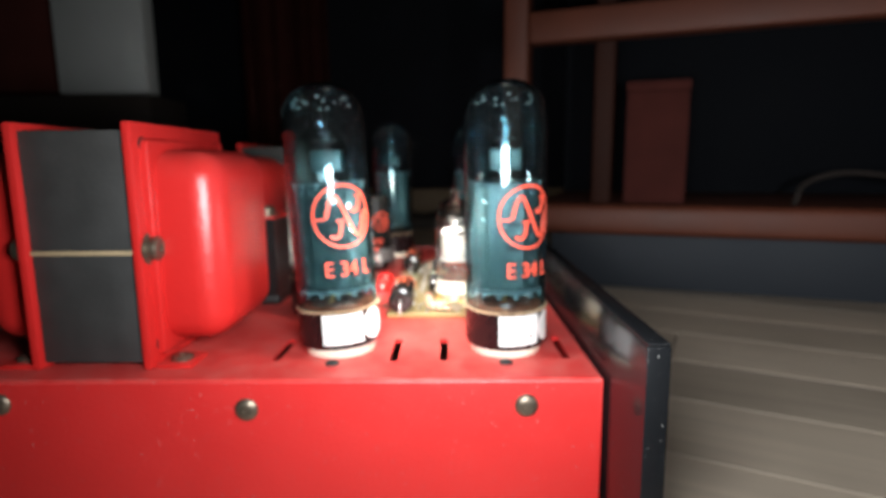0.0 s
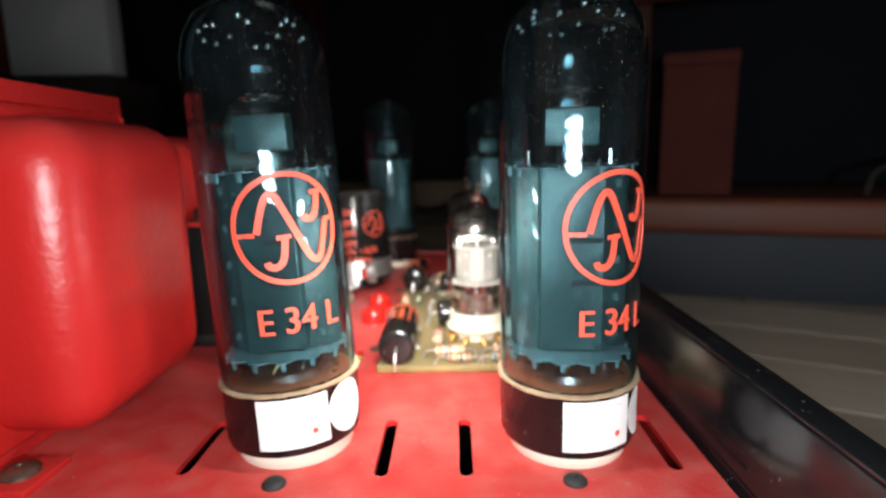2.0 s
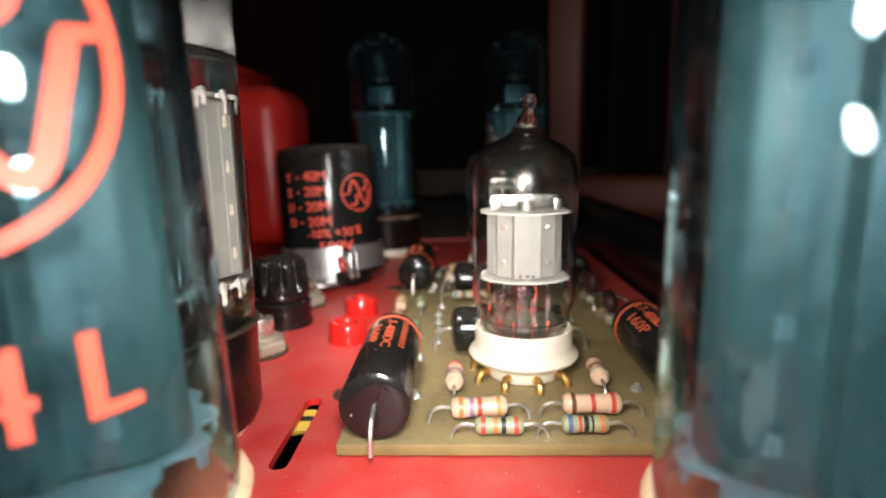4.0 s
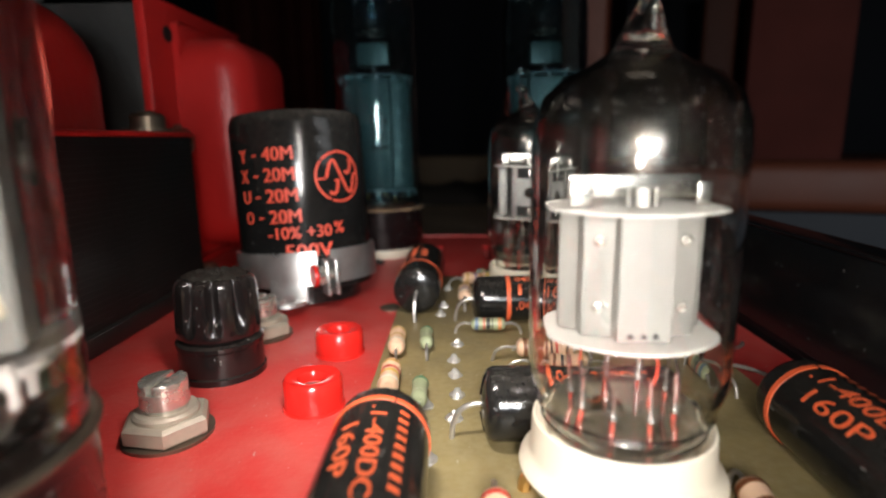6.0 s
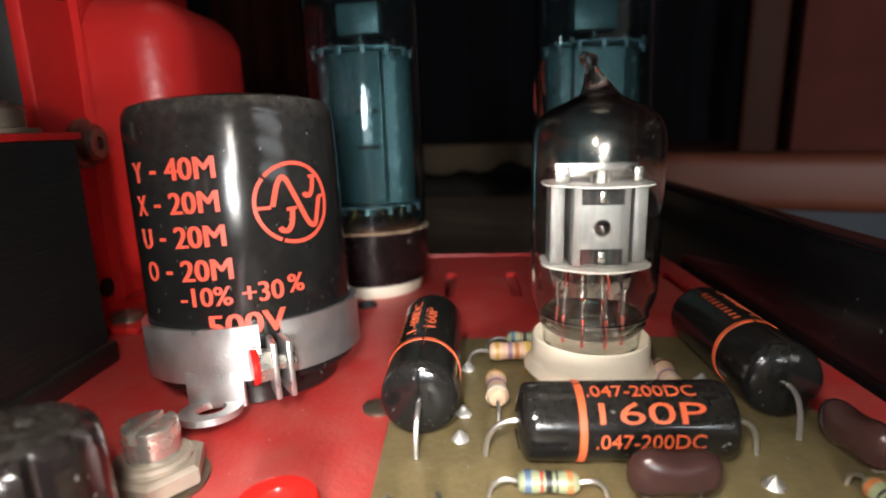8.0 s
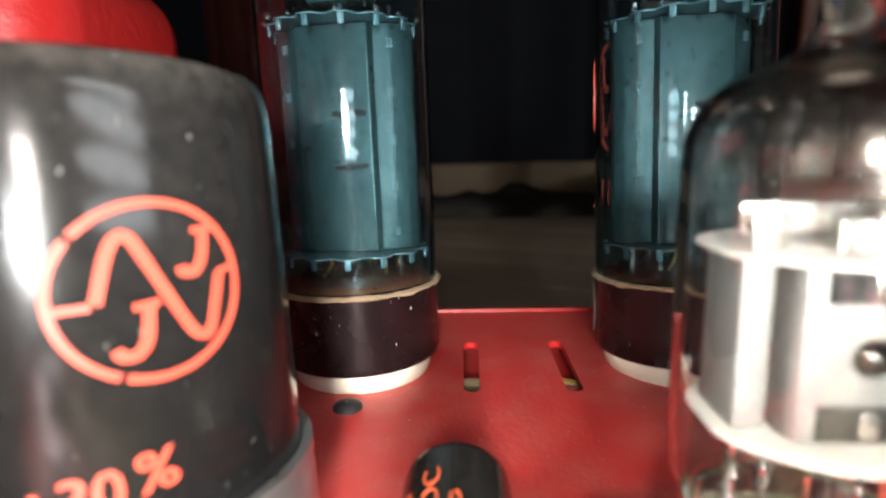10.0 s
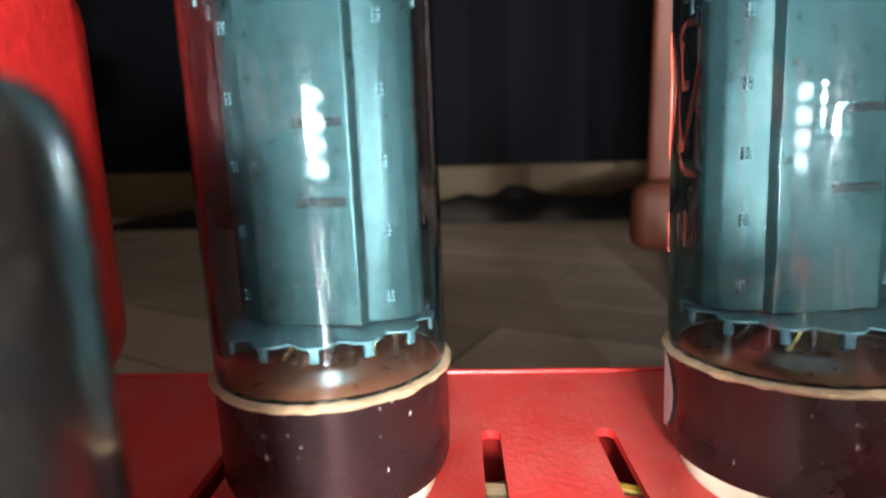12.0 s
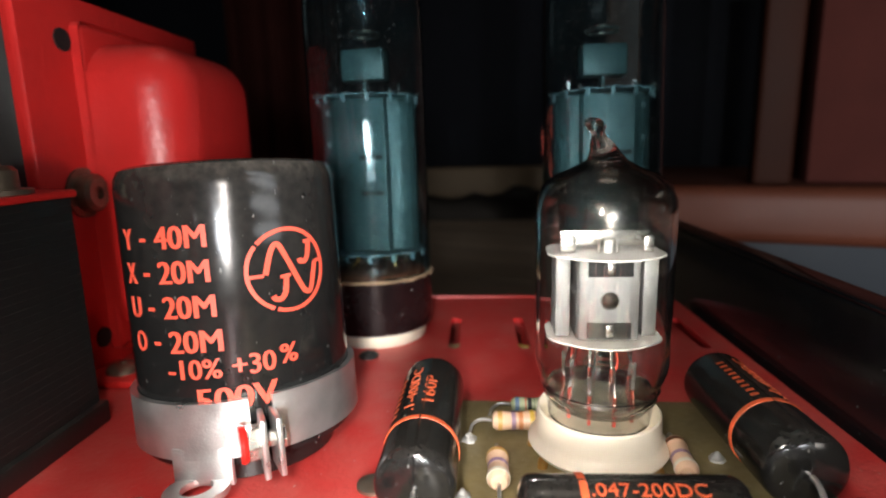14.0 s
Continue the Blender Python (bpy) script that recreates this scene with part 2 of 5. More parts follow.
DUSTY_STEEL = material("dusty_steel", (0.4, 0.35, 0.28), 0.5, metal=0.3, spread=0.3, scale=300, bump=0.2, dust=0.3)
BRONZE = material("bronze_screw", (0.2, 0.16, 0.12), 0.4, metal=0.8, spread=0.35, scale=400)
AMBER = material("amber_cement", (0.17, 0.045, 0.02), 0.3, spread=0.3, scale=300, bump=0.2)
PIN_RED = material("red_oxide_wire", (0.42, 0.05, 0.03), 0.4, spread=0.3, scale=500)
SOLDER_PALE = material("pale_weld", (0.75, 0.66, 0.52), 0.3, metal=0.4, spread=0.2, scale=900)
BRASS = material("brass_contact", (0.7, 0.42, 0.14), 0.3, metal=0.9, spread=0.3, scale=500)
GLOSS_RED = material("glossy_red_plastic", (0.72, 0.02, 0.015), 0.18, spread=0.06, scale=50, coat=0.3)
PRINT_RED = material("red_print", (0.78, 0.09, 0.05), 0.5, spread=0.06, scale=600)
PRINT_ORANGE = material("orange_print", (0.75, 0.12, 0.04), 0.5, spread=0.15, scale=700)
STICKER = material("white_sticker", (0.86, 0.85, 0.82), 0.6, spread=0.04, scale=500)
STICKER_INK = material("grey_ink", (0.68, 0.68, 0.68), 0.7, spread=0.1)
PCB = material("olive_circuit_board", (0.22, 0.165, 0.062), 0.5, spread=0.55, scale=150, bump=0.15, bump_scale=500, dust=0.35, dust_color=(0.38, 0.33, 0.22), specks=0.5)
CAP_BLACK = material("black_moulded_plastic", (0.010, 0.0098, 0.0095), 0.15, spread=0.4, scale=250, bump=0.12, bump_scale=600, dust=0.05, rough_spread=0.08, specks=0.45)
CAN_BLACK = material("black_sleeve", (0.0095, 0.0095, 0.0095), 0.16, spread=0.3, scale=120, bump=0.04, bump_scale=500, dust=0.3, rough_spread=0.05, specks=0.3)
BROWN_CAP = material("brown_dipped", (0.05, 0.022, 0.02), 0.2, spread=0.25, scale=200, bump=0.1, bump_scale=400)
BEIGE = material("beige_lacquer", (0.66, 0.44, 0.3), 0.32, spread=0.08, scale=300)
GREEN_LACQUER = material("sage_lacquer", (0.30, 0.33, 0.2), 0.35, spread=0.12, scale=300)
SOLDER = material("solder", (0.48, 0.47, 0.44), 0.35, metal=0.55, spread=0.2, scale=800)
LEAD = material("tinned_lead", (0.62, 0.6, 0.57), 0.35, metal=0.9, spread=0.2, scale=700)
PAPER = material("tan_paper", (0.4, 0.3, 0.17), 0.8, spread=0.2, scale=300)
RUBBER = material("black_rubber", (0.02, 0.02, 0.02), 0.6, spread=0.2, scale=300)
BAND = {n: material("band_" + n, c, 0.4, spread=0.05, scale=500) for n, c in (("red", (0.5, 0.06, 0.04)), ("brown", (0.14, 0.05, 0.02)), ("black", (0.015, 0.015, 0.015)), ("yellow", (0.6, 0.4, 0.06)), ("violet", (0.28, 0.17, 0.26)), ("gold", (0.45, 0.26, 0.07)), ("orange", (0.5, 0.18, 0.06)), ("blue", (0.08, 0.13, 0.22)), ("green", (0.07, 0.16, 0.08)), ("pale", (0.65, 0.6, 0.5)))}
BLUE_GLASS = blown_glass("blue_glass", (0.64, 0.765, 0.80), smear=0.0016)
NECK_GLASS = glass_material("neck_glass", (0.62, 0.62, 0.61), 0.12)
CLEAR_GLASS = glass_material("clear_glass", (0.95, 0.95, 0.94), 0.06, haze=0.01)
GETTER_GLASS = blown_glass("clear_glass_with_getter", (0.97, 0.97, 0.96), 0.040, 0.0475, 0.45, 0.0525)
WOOD_RED = material("red_brown_wood", (0.12, 0.029, 0.012), 0.6, spread=0.35, scale=14, bump=0.1, bump_scale=200)
# the frame wood again, darkened in its colour for the dimly lit inner post
WOOD_SHADED = material("shaded_wood", (0.045, 0.014, 0.008), 0.65, spread=0.35, scale=14, bump=0.1, bump_scale=200)
PLINTH = material("blue_black_panel", (0.022, 0.028, 0.038), 0.65, spread=0.2, scale=12)
WALL_DARK = material("dark_wall", (0.034, 0.037, 0.048), 0.7, spread=0.2, scale=3)
PALE_PANEL = material("pale_grey_panel", (0.5, 0.52, 0.5), 0.6, spread=0.08, scale=8)
TAUPE = material("taupe_shelf", (0.04, 0.032, 0.028), 0.6, spread=0.12, scale=15)
CURTAIN = material("dark_red_cloth", (0.09, 0.025, 0.02), 0.85, spread=0.3, scale=25)


def plank_material():
    m = material("grey_brown_boards", (0.52, 0.425, 0.33), 0.62, spread=0.25, scale=9, bump=0.15, bump_scale=150)
    t = m.node_tree
    b = t.nodes["Principled BSDF"]
    src = b.inputs["Base Color"].links[0].from_socket
    co = [n for n in t.nodes if n.type == "TEX_COORD"][0]
    mp = t.nodes.new("ShaderNodeMapping")
    mp.inputs["Scale"].default_value = (6, 160, 160)
    t.links.new(co.outputs["Object"], mp.inputs[0])
    gr = t.nodes.new("ShaderNodeTexNoise")
    gr.inputs["Scale"].default_value, gr.inputs["Detail"].default_value = 1.0, 5
    t.links.new(mp.outputs[0], gr.inputs["Vector"])
    inf = t.nodes.new("ShaderNodeObjectInfo")
    ad = t.nodes.new("ShaderNodeMath")
    ad.operation = "ADD"
    t.links.new(gr.outputs["Fac"], ad.inputs[0])
    t.links.new(inf.outputs["Random"], ad.inputs[1])
    rg = t.nodes.new("ShaderNodeMapRange")
    rg.inputs["From Min"].default_value, rg.inputs["From Max"].default_value = 0.2, 1.7
    rg.inputs["To Min"].default_value, rg.inputs["To Max"].default_value = 0.6, 1.25
    t.links.new(ad.outputs[0], rg.inputs["Value"])
    mu = t.nodes.new("ShaderNodeMixRGB")
    mu.blend_type = "MULTIPLY"
    mu.inputs[0].default_value = 1
    t.links.new(src, mu.inputs[1])
    t.links.new(rg.outputs[0], mu.inputs[2])
    t.links.new(mu.outputs[0], b.inputs["Base Color"])
    return m


BOARDS = plank_material()
# almost black: the dimness inside the cabinet is put into this colour
BACK_SHADED = material("shaded_back_panel", (0.008, 0.009, 0.012), 0.7, spread=0.2, scale=12)
for mat, level in ((BACK_SHADED, 0.1), (TAUPE, 0.1), (WALL_DARK, 0.1), (CURTAIN, 0.1), (WOOD_SHADED, 0.15), (CAN_BLACK, 0.36)):
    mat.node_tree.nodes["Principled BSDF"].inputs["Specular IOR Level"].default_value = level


# ---- mesh helpers ----
def part(name, bm, mat, parent=None, label="", at=None, sharp=0.6):
    me = bpy.data.meshes.new(name)
    bmesh.ops.recalc_face_normals(bm, faces=bm.faces)
    for f in bm.faces:
        f.smooth = True
    for e in bm.edges:
        if len(e.link_faces) == 2 and e.calc_face_angle(0) > sharp:
            e.smooth = False
    bm.to_mesh(me)
    bm.free()
    me.materials.append(mat)
    ob = new(name, me)
    ob.parent = parent
    if at is not None:
        ob.matrix_basis = at
    if label:
        ob["label"] = label
    return ob


def shared(name, ob, at, parent):
    c = new(name, ob.data)
    c.parent, c.matrix_basis = parent, at
    return c


def thing(name, x, y, z, label, category, group="", rx=0, ry=0, rz=0):
    e = new(name)
    e.empty_display_size = 0.01
    e.matrix_basis = pose(x, y, z, rx, ry, rz)
    return tagged(e, label, category, group)


def lathe(profile, seg=40):
    bm = bmesh.new()
    rings = []
    for r, z in profile:
        if r < 1e-7:
            rings.append([bm.verts.new((0, 0, z))])
        else:
            rings.append([bm.verts.new((r * math.cos(2 * math.pi * k / seg), r * math.sin(2 * math.pi * k / seg), z)) for k in range(seg)])
    for a, b in zip(rings, rings[1:]):
        for k in range(seg):
            q = (k + 1) % seg
            vs = [a[k % len(a)], a[q % len(a)], b[q % len(b)], b[k % len(b)]]
            vs = [v for i, v in enumerate(vs) if v not in vs[:i]]
            if len(vs) > 2:
                bm.faces.new(vs)
    return bm


def rbox(x0, x1, y0, y1, z0, z1, bevel=0.0005, seg=2):
    bm = bmesh.new()
    bmesh.ops.create_cube(bm, size=1)
    for v in bm.verts:
        v.co = Vector(((x0 + x1) / 2 + v.co.x * (x1 - x0), (y0 + y1) / 2 + v.co.y * (y1 - y0), (z0 + z1) / 2 + v.co.z * (z1 - z0)))
    if bevel:
        bmesh.ops.bevel(bm, geom=bm.edges[:], offset=bevel, segments=seg, affect="EDGES", profile=0.5)
    return bm


def sweep(points, r, n=7, taper=None):
    bm = bmesh.new()
    pts = [Vector(p) for p in points]
    rings = []
    side = None
    for i, p in enumerate(pts):
        d = (pts[min(i + 1, len(pts) - 1)] - pts[max(i - 1, 0)]).normalized()
        if side is None:
            side = d.orthogonal().normalized()
        side = (side - d * side.dot(d)).normalized()
        up = d.cross(side)
        rr = r if taper is None else r * taper[i]
        rings.append([bm.verts.new(p + rr * (math.cos(2 * math.pi * k / n) * side + math.sin(2 * math.pi * k / n) * up)) for k in range(n)])
    for a, b in zip(rings, rings[1:]):
        for k in range(n):
            bm.faces.new((a[k], a[(k + 1) % n], b[(k + 1) % n], b[k]))
    bm.faces.new(rings[0][::-1])
    bm.faces.new(rings[-1])
    return bm


def arc(points, steps=5):
    """A smooth line through the points (Catmull-Rom)."""
    p = [Vector(q) for q in points]
    p = [2 * p[0] - p[1], *p, 2 * p[-1] - p[-2]]
    out = []
    for i in range(1, len(p) - 2):
        for k in range(steps):
            s = k / steps
            out.append(0.5 * (2 * p[i] + (p[i + 1] - p[i - 1]) * s + (2 * p[i - 1] - 5 * p[i] + 4 * p[i + 1] - p[i + 2]) * s * s + (3 * p[i] - p[i - 1] - 3 * p[i + 1] + p[i + 2]) * s ** 3))
    out.append(p[-2])
    return out


def joined(*parts_in):
    bm = bmesh.new()
    for b in parts_in:
        me = bpy.data.meshes.new("tmp")
        b.to_mesh(me)
        b.free()
        bm.from_mesh(me)
        bpy.data.meshes.remove(me)
    return bm


def moved(bm, m):
    bmesh.ops.transform(bm, matrix=m, verts=bm.verts)
    return bm


def prism(outline, z0, z1, bevel=0.0):
    bm = bmesh.new()
    f = bm.faces.new([bm.verts.new((x, y, z0)) for x, y in outline])
    r = bmesh.ops.extrude_face_region(bm, geom=[f])
    for v in r["geom"]:
        if isinstance(v, bmesh.types.BMVert):
            v.co.z = z1
    if bevel:
        bmesh.ops.bevel(bm, geom=bm.edges[:], offset=bevel, segments=2, affect="EDGES", profile=0.5)
    return bm


def letters(body, bold=0.0):
    """The letters of a word as a flat mesh, one unit wide and high."""
    cu = bpy.data.curves.new("word", "FONT")
    cu.body, cu.resolution_u, cu.extrude, cu.offset = body, 3, 0.02, 0.0
    ob = new("word", cu)
    me = bpy.data.meshes.new_from_object(ob.evaluated_get(bpy.context.evaluated_depsgraph_get()))
    bpy.data.objects.remove(ob)
    bm = bmesh.new()
    for k in range(3 if bold else 1):
        for v in me.vertices:
            v.co.x += bold
            v.co.z *= 1.15
        bm.from_mesh(me)
    bpy.data.meshes.remove(me)
    xs, ys = [v.co.x for v in bm.verts], [v.co.y for v in bm.verts]
    for v in bm.verts:
        v.co = Vector(((v.co.x - min(xs)) / (max(xs) - min(xs)), (v.co.y - min(ys)) / (max(ys) - min(ys)), v.co.z))
    for k in range(1, 6):
        bmesh.ops.bisect_plane(bm, geom=bm.verts[:] + bm.edges[:] + bm.faces[:], plane_co=(0, k / 6, 0), plane_no=(0, 1, 0))
    for k in range(1, 16):
        bmesh.ops.bisect_plane(bm, geom=bm.verts[:] + bm.edges[:] + bm.faces[:], plane_co=(k / 16, 0, 0), plane_no=(1, 0, 0))
    return bm


def around(bm, radius, a0, a1, z0, z1, depth=0.00012):
    """Bends a flat unit sheet round the z axis, from angle a0 to a1 (degrees)."""
    for v in bm.verts:
        a = radians(a0 + (a1 - a0) * v.co.x)
        r = radius + (depth * (v.co.z / 0.023) ** 0.5 if v.co.z > 0 else -0.0001)
        v.co = Vector((r * math.cos(a), r * math.sin(a), z0 + (z1 - z0) * v.co.y))
    return bm


def along(bm, radius, z0, z1, a0, a1, depth=0.0001):
    """Lays a flat unit sheet along a lying cylinder: x runs with the axis, y round it."""
    for v in bm.verts:
        a = radians(a0 + (a1 - a0) * v.co.y)
        r = radius + (depth * (v.co.z / 0.023) ** 0.5 if v.co.z > 0 else -0.0001)
        v.co = Vector((r * math.cos(a), r * math.sin(a), z0 + (z1 - z0) * v.co.x))
    return bm


def stroke(points, width):
    """A flat band along a line in the unit plane, with a little thickness."""
    bm = bmesh.new()
    pts = [Vector((p[0], p[1], 0)) for p in points]
    loop = (pts[0] - pts[-1]).length < 1e-6
    rows = []
    for i, p in enumerate(pts):
        a = pts[i - 1] if i else (pts[-2] if loop else pts[0])
        b = pts[i + 1] if i < len(pts) - 1 else (pts[1] if loop else pts[-1])
        d = (b - a).normalized()
        s = Vector((-d.y, d.x, 0)) * width / 2
        rows.append([bm.verts.new(p + s + Vector((0, 0, 0.02))), bm.verts.new(p - s + Vector((0, 0, 0.02))), bm.verts.new(p - s - Vector((0, 0, 0.02))), bm.verts.new(p + s - Vector((0, 0, 0.02)))])
    for a, b in zip(rows, rows[1:]):
        for k in range(4):
            bm.faces.new((a[k], b[k], b[(k + 1) % 4], a[(k + 1) % 4]))
    return bm


def emblem(worn=False):
    """A ring with a wave through it and two serifed hooks, in the unit square; a worn ring has two small gaps."""
    def ring(a0, a1):
        n = max(4, round(abs(a1 - a0) / 7.5))
        return [(0.5 + 0.475 * math.cos(radians(a0 + (a1 - a0) * k / n)), 0.5 + 0.475 * math.sin(radians(a0 + (a1 - a0) * k / n))) for k in range(n + 1)]

    rings = [ring(136, -112), ring(-116, -220)] if worn else [ring(0, 360)]
    wave = [(p.x, p.y) for p in arc([(0.225, 0.47, 0), (0.29, 0.70, 0), (0.345, 0.80, 0), (0.40, 0.795, 0), (0.46, 0.68, 0), (0.64, 0.29, 0), (0.71, 0.205, 0), (0.77, 0.22, 0), (0.82, 0.38, 0), (0.865, 0.54, 0)], 4)]
    bars = [[(0.02, 0.46), (0.205, 0.462)], [(0.85, 0.545), (0.985, 0.565)], [(0.385, 0.425), (0.515, 0.435)], [(0.715, 0.80), (0.84, 0.81)]]
    hook1 = [(p.x, p.y) for p in arc([(0.46, 0.425, 0), (0.435, 0.25, 0), (0.38, 0.175, 0), (0.31, 0.18, 0), (0.29, 0.22, 0)], 4)]
    hook2 = [(p.x, p.y) for p in arc([(0.79, 0.80, 0), (0.765, 0.65, 0), (0.72, 0.575, 0), (0.655, 0.575, 0), (0.64, 0.61, 0)], 4)]
    return joined(*[stroke(r, 0.045) for r in rings], stroke(wave, 0.06), *[stroke(q, 0.04) for q in bars], stroke(hook1, 0.06), stroke(hook2, 0.06))


def patch(nx=8, ny=2):
    bm = bmesh.new()
    bmesh.ops.create_grid(bm, x_segments=nx, y_segments=ny, size=0.5)
    for v in bm.verts:
        v.co = Vector((v.co.x + 0.5, v.co.y + 0.5, 0.02))
    return bm


def disc_patch(n=20):
    bm = bmesh.new()
    c = bm.verts.new((0.5, 0.5, 0.02))
    ring = [bm.verts.new((0.5 + 0.5 * math.cos(2 * math.pi * k / n), 0.5 + 0.5 * math.sin(2 * math.pi * k / n), 0.02)) for k in range(n)]
    for k in range(n):
        bm.faces.new((c, ring[k], ring[(k + 1) % n]))
    return bm


# ---- the setting ----
DECK = 0.075


def wall(name, x0, x1, y0, y1, z0, z1, mat):
    return tagged(part(name, rbox(x0, x1, y0, y1, z0, z1, 0), mat), kind="structure")


wall("wall_north", -2.0, 2.2, 1.9, 2.0, -0.05, 1.6, WALL_DARK)
wall("wall_south", -2.0, 2.2, -1.6, -1.5, -0.05, 1.6, WALL_DARK)
wall("wall_west", -2.1, -2.0, -1.6, 2.0, -0.05, 1.6, WALL_DARK)
wall("wall_east", 2.2, 2.3, -1.6, 2.0, -0.05, 1.6, WALL_DARK)
wall("ceiling", -2.1, 2.3, -1.6, 2.0, 1.6, 1.7, WALL_DARK)
floor = wall("floor", -2.1, 2.3, -1.6, 2.0, -0.05, -0.012, BLACK_IRON)

# ---- the chassis ----
CX0, CX1, CY0, CY1 = -0.215, 0.0552, 0.1848, 0.4955
chassis = thing("amplifier_chassis", -0.08, 0.34, 0.0, "red powder-coated steel amplifier chassis with vent slots", "amplifier")
CH = Matrix.Translation((0.08, -0.34, 0))


def cpart(name, bm, mat, label="", parent=None):
    return part(name, bm, mat, parent or chassis, label, CH if parent is None else None)


SLOTS = [(-0.0218, 0.2036, 0.2306), (-0.0018, 0.2036, 0.2306), (0.0472, 0.2053, 0.2323), (-0.0692, 0.2048, 0.2308),
         (-0.0401, 0.2600, 0.2868), (-0.0226, 0.4438, 0.4708), (-0.0026, 0.4438, 0.4712), (0.0472, 0.4438, 0.4706), (-0.0664, 0.4445, 0.468)]


def deck_mesh():
    pts, edges = [], []

    def loop(ring):
        k = len(pts)
        pts.extend(Vector(p) for p in ring)
        edges.extend((k + i, k + (i + 1) % len(ring)) for i in range(len(ring)))

    loop([(CX0, CY0 + 0.0018), (CX1, CY0 + 0.0018), (CX1, CY1), (CX0, CY1)])
    for x, y0, y1 in SLOTS:
        w = 0.00165
        ring = [(x + w * math.cos(a), y1 - w + w * math.sin(a)) for a in (math.pi * k / 6 for k in range(7))]
        ring += [(x - w * math.cos(a), y0 + w - w * math.sin(a)) for a in (math.pi * k / 6 for k in range(7))]
        loop(ring)
    # loose points keep the triangles well shaped
    for gx in range(1, 18):
        for gy in range(1, 20):
            x, y = CX0 + (CX1 - CX0) * gx / 18, CY0 + (CY1 - CY0) * gy / 20
            if all(abs(x - sx) > 0.004 or y < y0 - 0.004 or y > y1 + 0.004 for sx, y0, y1 in SLOTS):
                pts.append(Vector((x, y)))
    out = geometry.delaunay_2d_cdt(pts, edges, [], 0, 1e-6)
    bm = bmesh.new()
    vs = [bm.verts.new((v.x, v.y, DECK)) for v in out[0]]
    for tri in out[2]:
        mid = sum((out[0][k] for k in tri), Vector((0, 0))) / 3
        if not any(abs(mid.x - sx) < 0.0016 and y0 < mid.y < y1 for sx, y0, y1 in SLOTS):
            bm.faces.new([vs[k] for k in tri])
    for v in [v for v in bm.verts if not v.link_faces]:
        bm.verts.remove(v)
    r = bmesh.ops.extrude_face_region(bm, geom=bm.faces[:])
    for v in r["geom"]:
        if isinstance(v, bmesh.types.BMVert):
            v.co.z = DECK - 0.0015
    return bm


cpart("deck", deck_mesh(), RED, "red deck with long rounded vent slots")


def side_mesh(y_out, way):
    n = 6
    outer = [(y_out + way * 0.0018, DECK)] + [(y_out + way * 0.0018 * (1 - math.sin(math.pi / 2 * k / n)), DECK - 0.0018 * (1 - math.cos(math.pi / 2 * k / n))) for k in range(1, n + 1)] + [(y_out, 0.010)]
    inner = [(y_out + way * 0.0015, 0.010), (y_out + way * 0.0018, DECK - 0.0015)]
    bm = bmesh.new()
    pts = outer + inner
    a = [bm.verts.new((CX0, y, z)) for y, z in pts]
    b = [bm.verts.new((CX1, y, z)) for y, z in pts]
    for k in range(len(pts)):
        q = (k + 1) % len(pts)
        bm.faces.new((a[k], a[q], b[q], b[k]))
    bm.faces.new(a)
    bm.faces.new(b[::-1])
    return bm


cpart("side_panel", side_mesh(CY0, 1), RED, "red folded side panel with bronze screws")
cpart("side_panel", rbox(CX0, CX1, CY1, CY1 + 0.0015, 0.010, DECK + 0.0006, 0.0003), RED)
cpart("rear_panel", rbox(CX0 - 0.0015, CX0, CY0, CY1, 0.010, DECK, 0.0003), RED)
cpart("front_panel", rbox(CX1, CX1 + 0.0012, CY0 + 0.0005, CY1, 0.010, DECK - 0.0007, 0.0003), RED)
cpart("bottom_plate", rbox(CX0, CX1, CY0 + 0.002, CY1 - 0.001, 0.009, 0.0102, 0), BLACK_IRON)
for fx, fy in ((-0.19, 0.21), (0.03, 0.21), (-0.19, 0.475), (0.03, 0.475)):
    cpart("foot", moved(lathe([(0, 0), (0.009, 0), (0.010, 0.002), (0.010, 0.009), (0, 0.009)], 24), Matrix.Translation((fx, fy, 0))), RUBBER, "round black rubber foot")


def pan_head(r, h):
    return lathe([(r, 0), (r, h * 0.35), (r * 0.8, h * 0.8), (r * 0.45, h), (r * 0.2, h), (r * 0.16, h * 0.6), (0, h * 0.6)], 20)


for sx, sz in ((-0.0742, 0.0637), (0.0285, 0.0649), (-0.1655, 0.0661)):
    cpart("screw", moved(pan_head(0.0043, 0.0022), pose(sx, CY0 + 0.0001, sz, 90, 0, 0)), BRONZE, "domed bronze screw")
for sx, sy in ((-0.0455, 0.2006), (0.0225, 0.2010), (-0.0455, 0.4374), (0.0190, 0.4395)):
    cpart("deck_screw", moved(pan_head(0.0027, 0.0013), Matrix.Translation((sx, sy, DECK))), RUBBER, "small blackened deck screw")
faceplate = thing("faceplate", 0.062, 0.3425, 0.0, "thick glossy black acrylic front plate of the amplifier", "front plate")
FP = Matrix.Translation((-0.062, -0.3425, 0))
part("panel", rbox(0.0582, 0.0655, 0.1493, 0.5315, 0.0, 0.0990, 0.0006), ACRYLIC, faceplate, "thick black acrylic sheet", FP)
part("top_edge", rbox(0.0584, 0.0653, 0.1496, 0.5312, 0.0990, 0.1001, 0.0005), ACRYLIC, faceplate, "polished upper edge", FP)
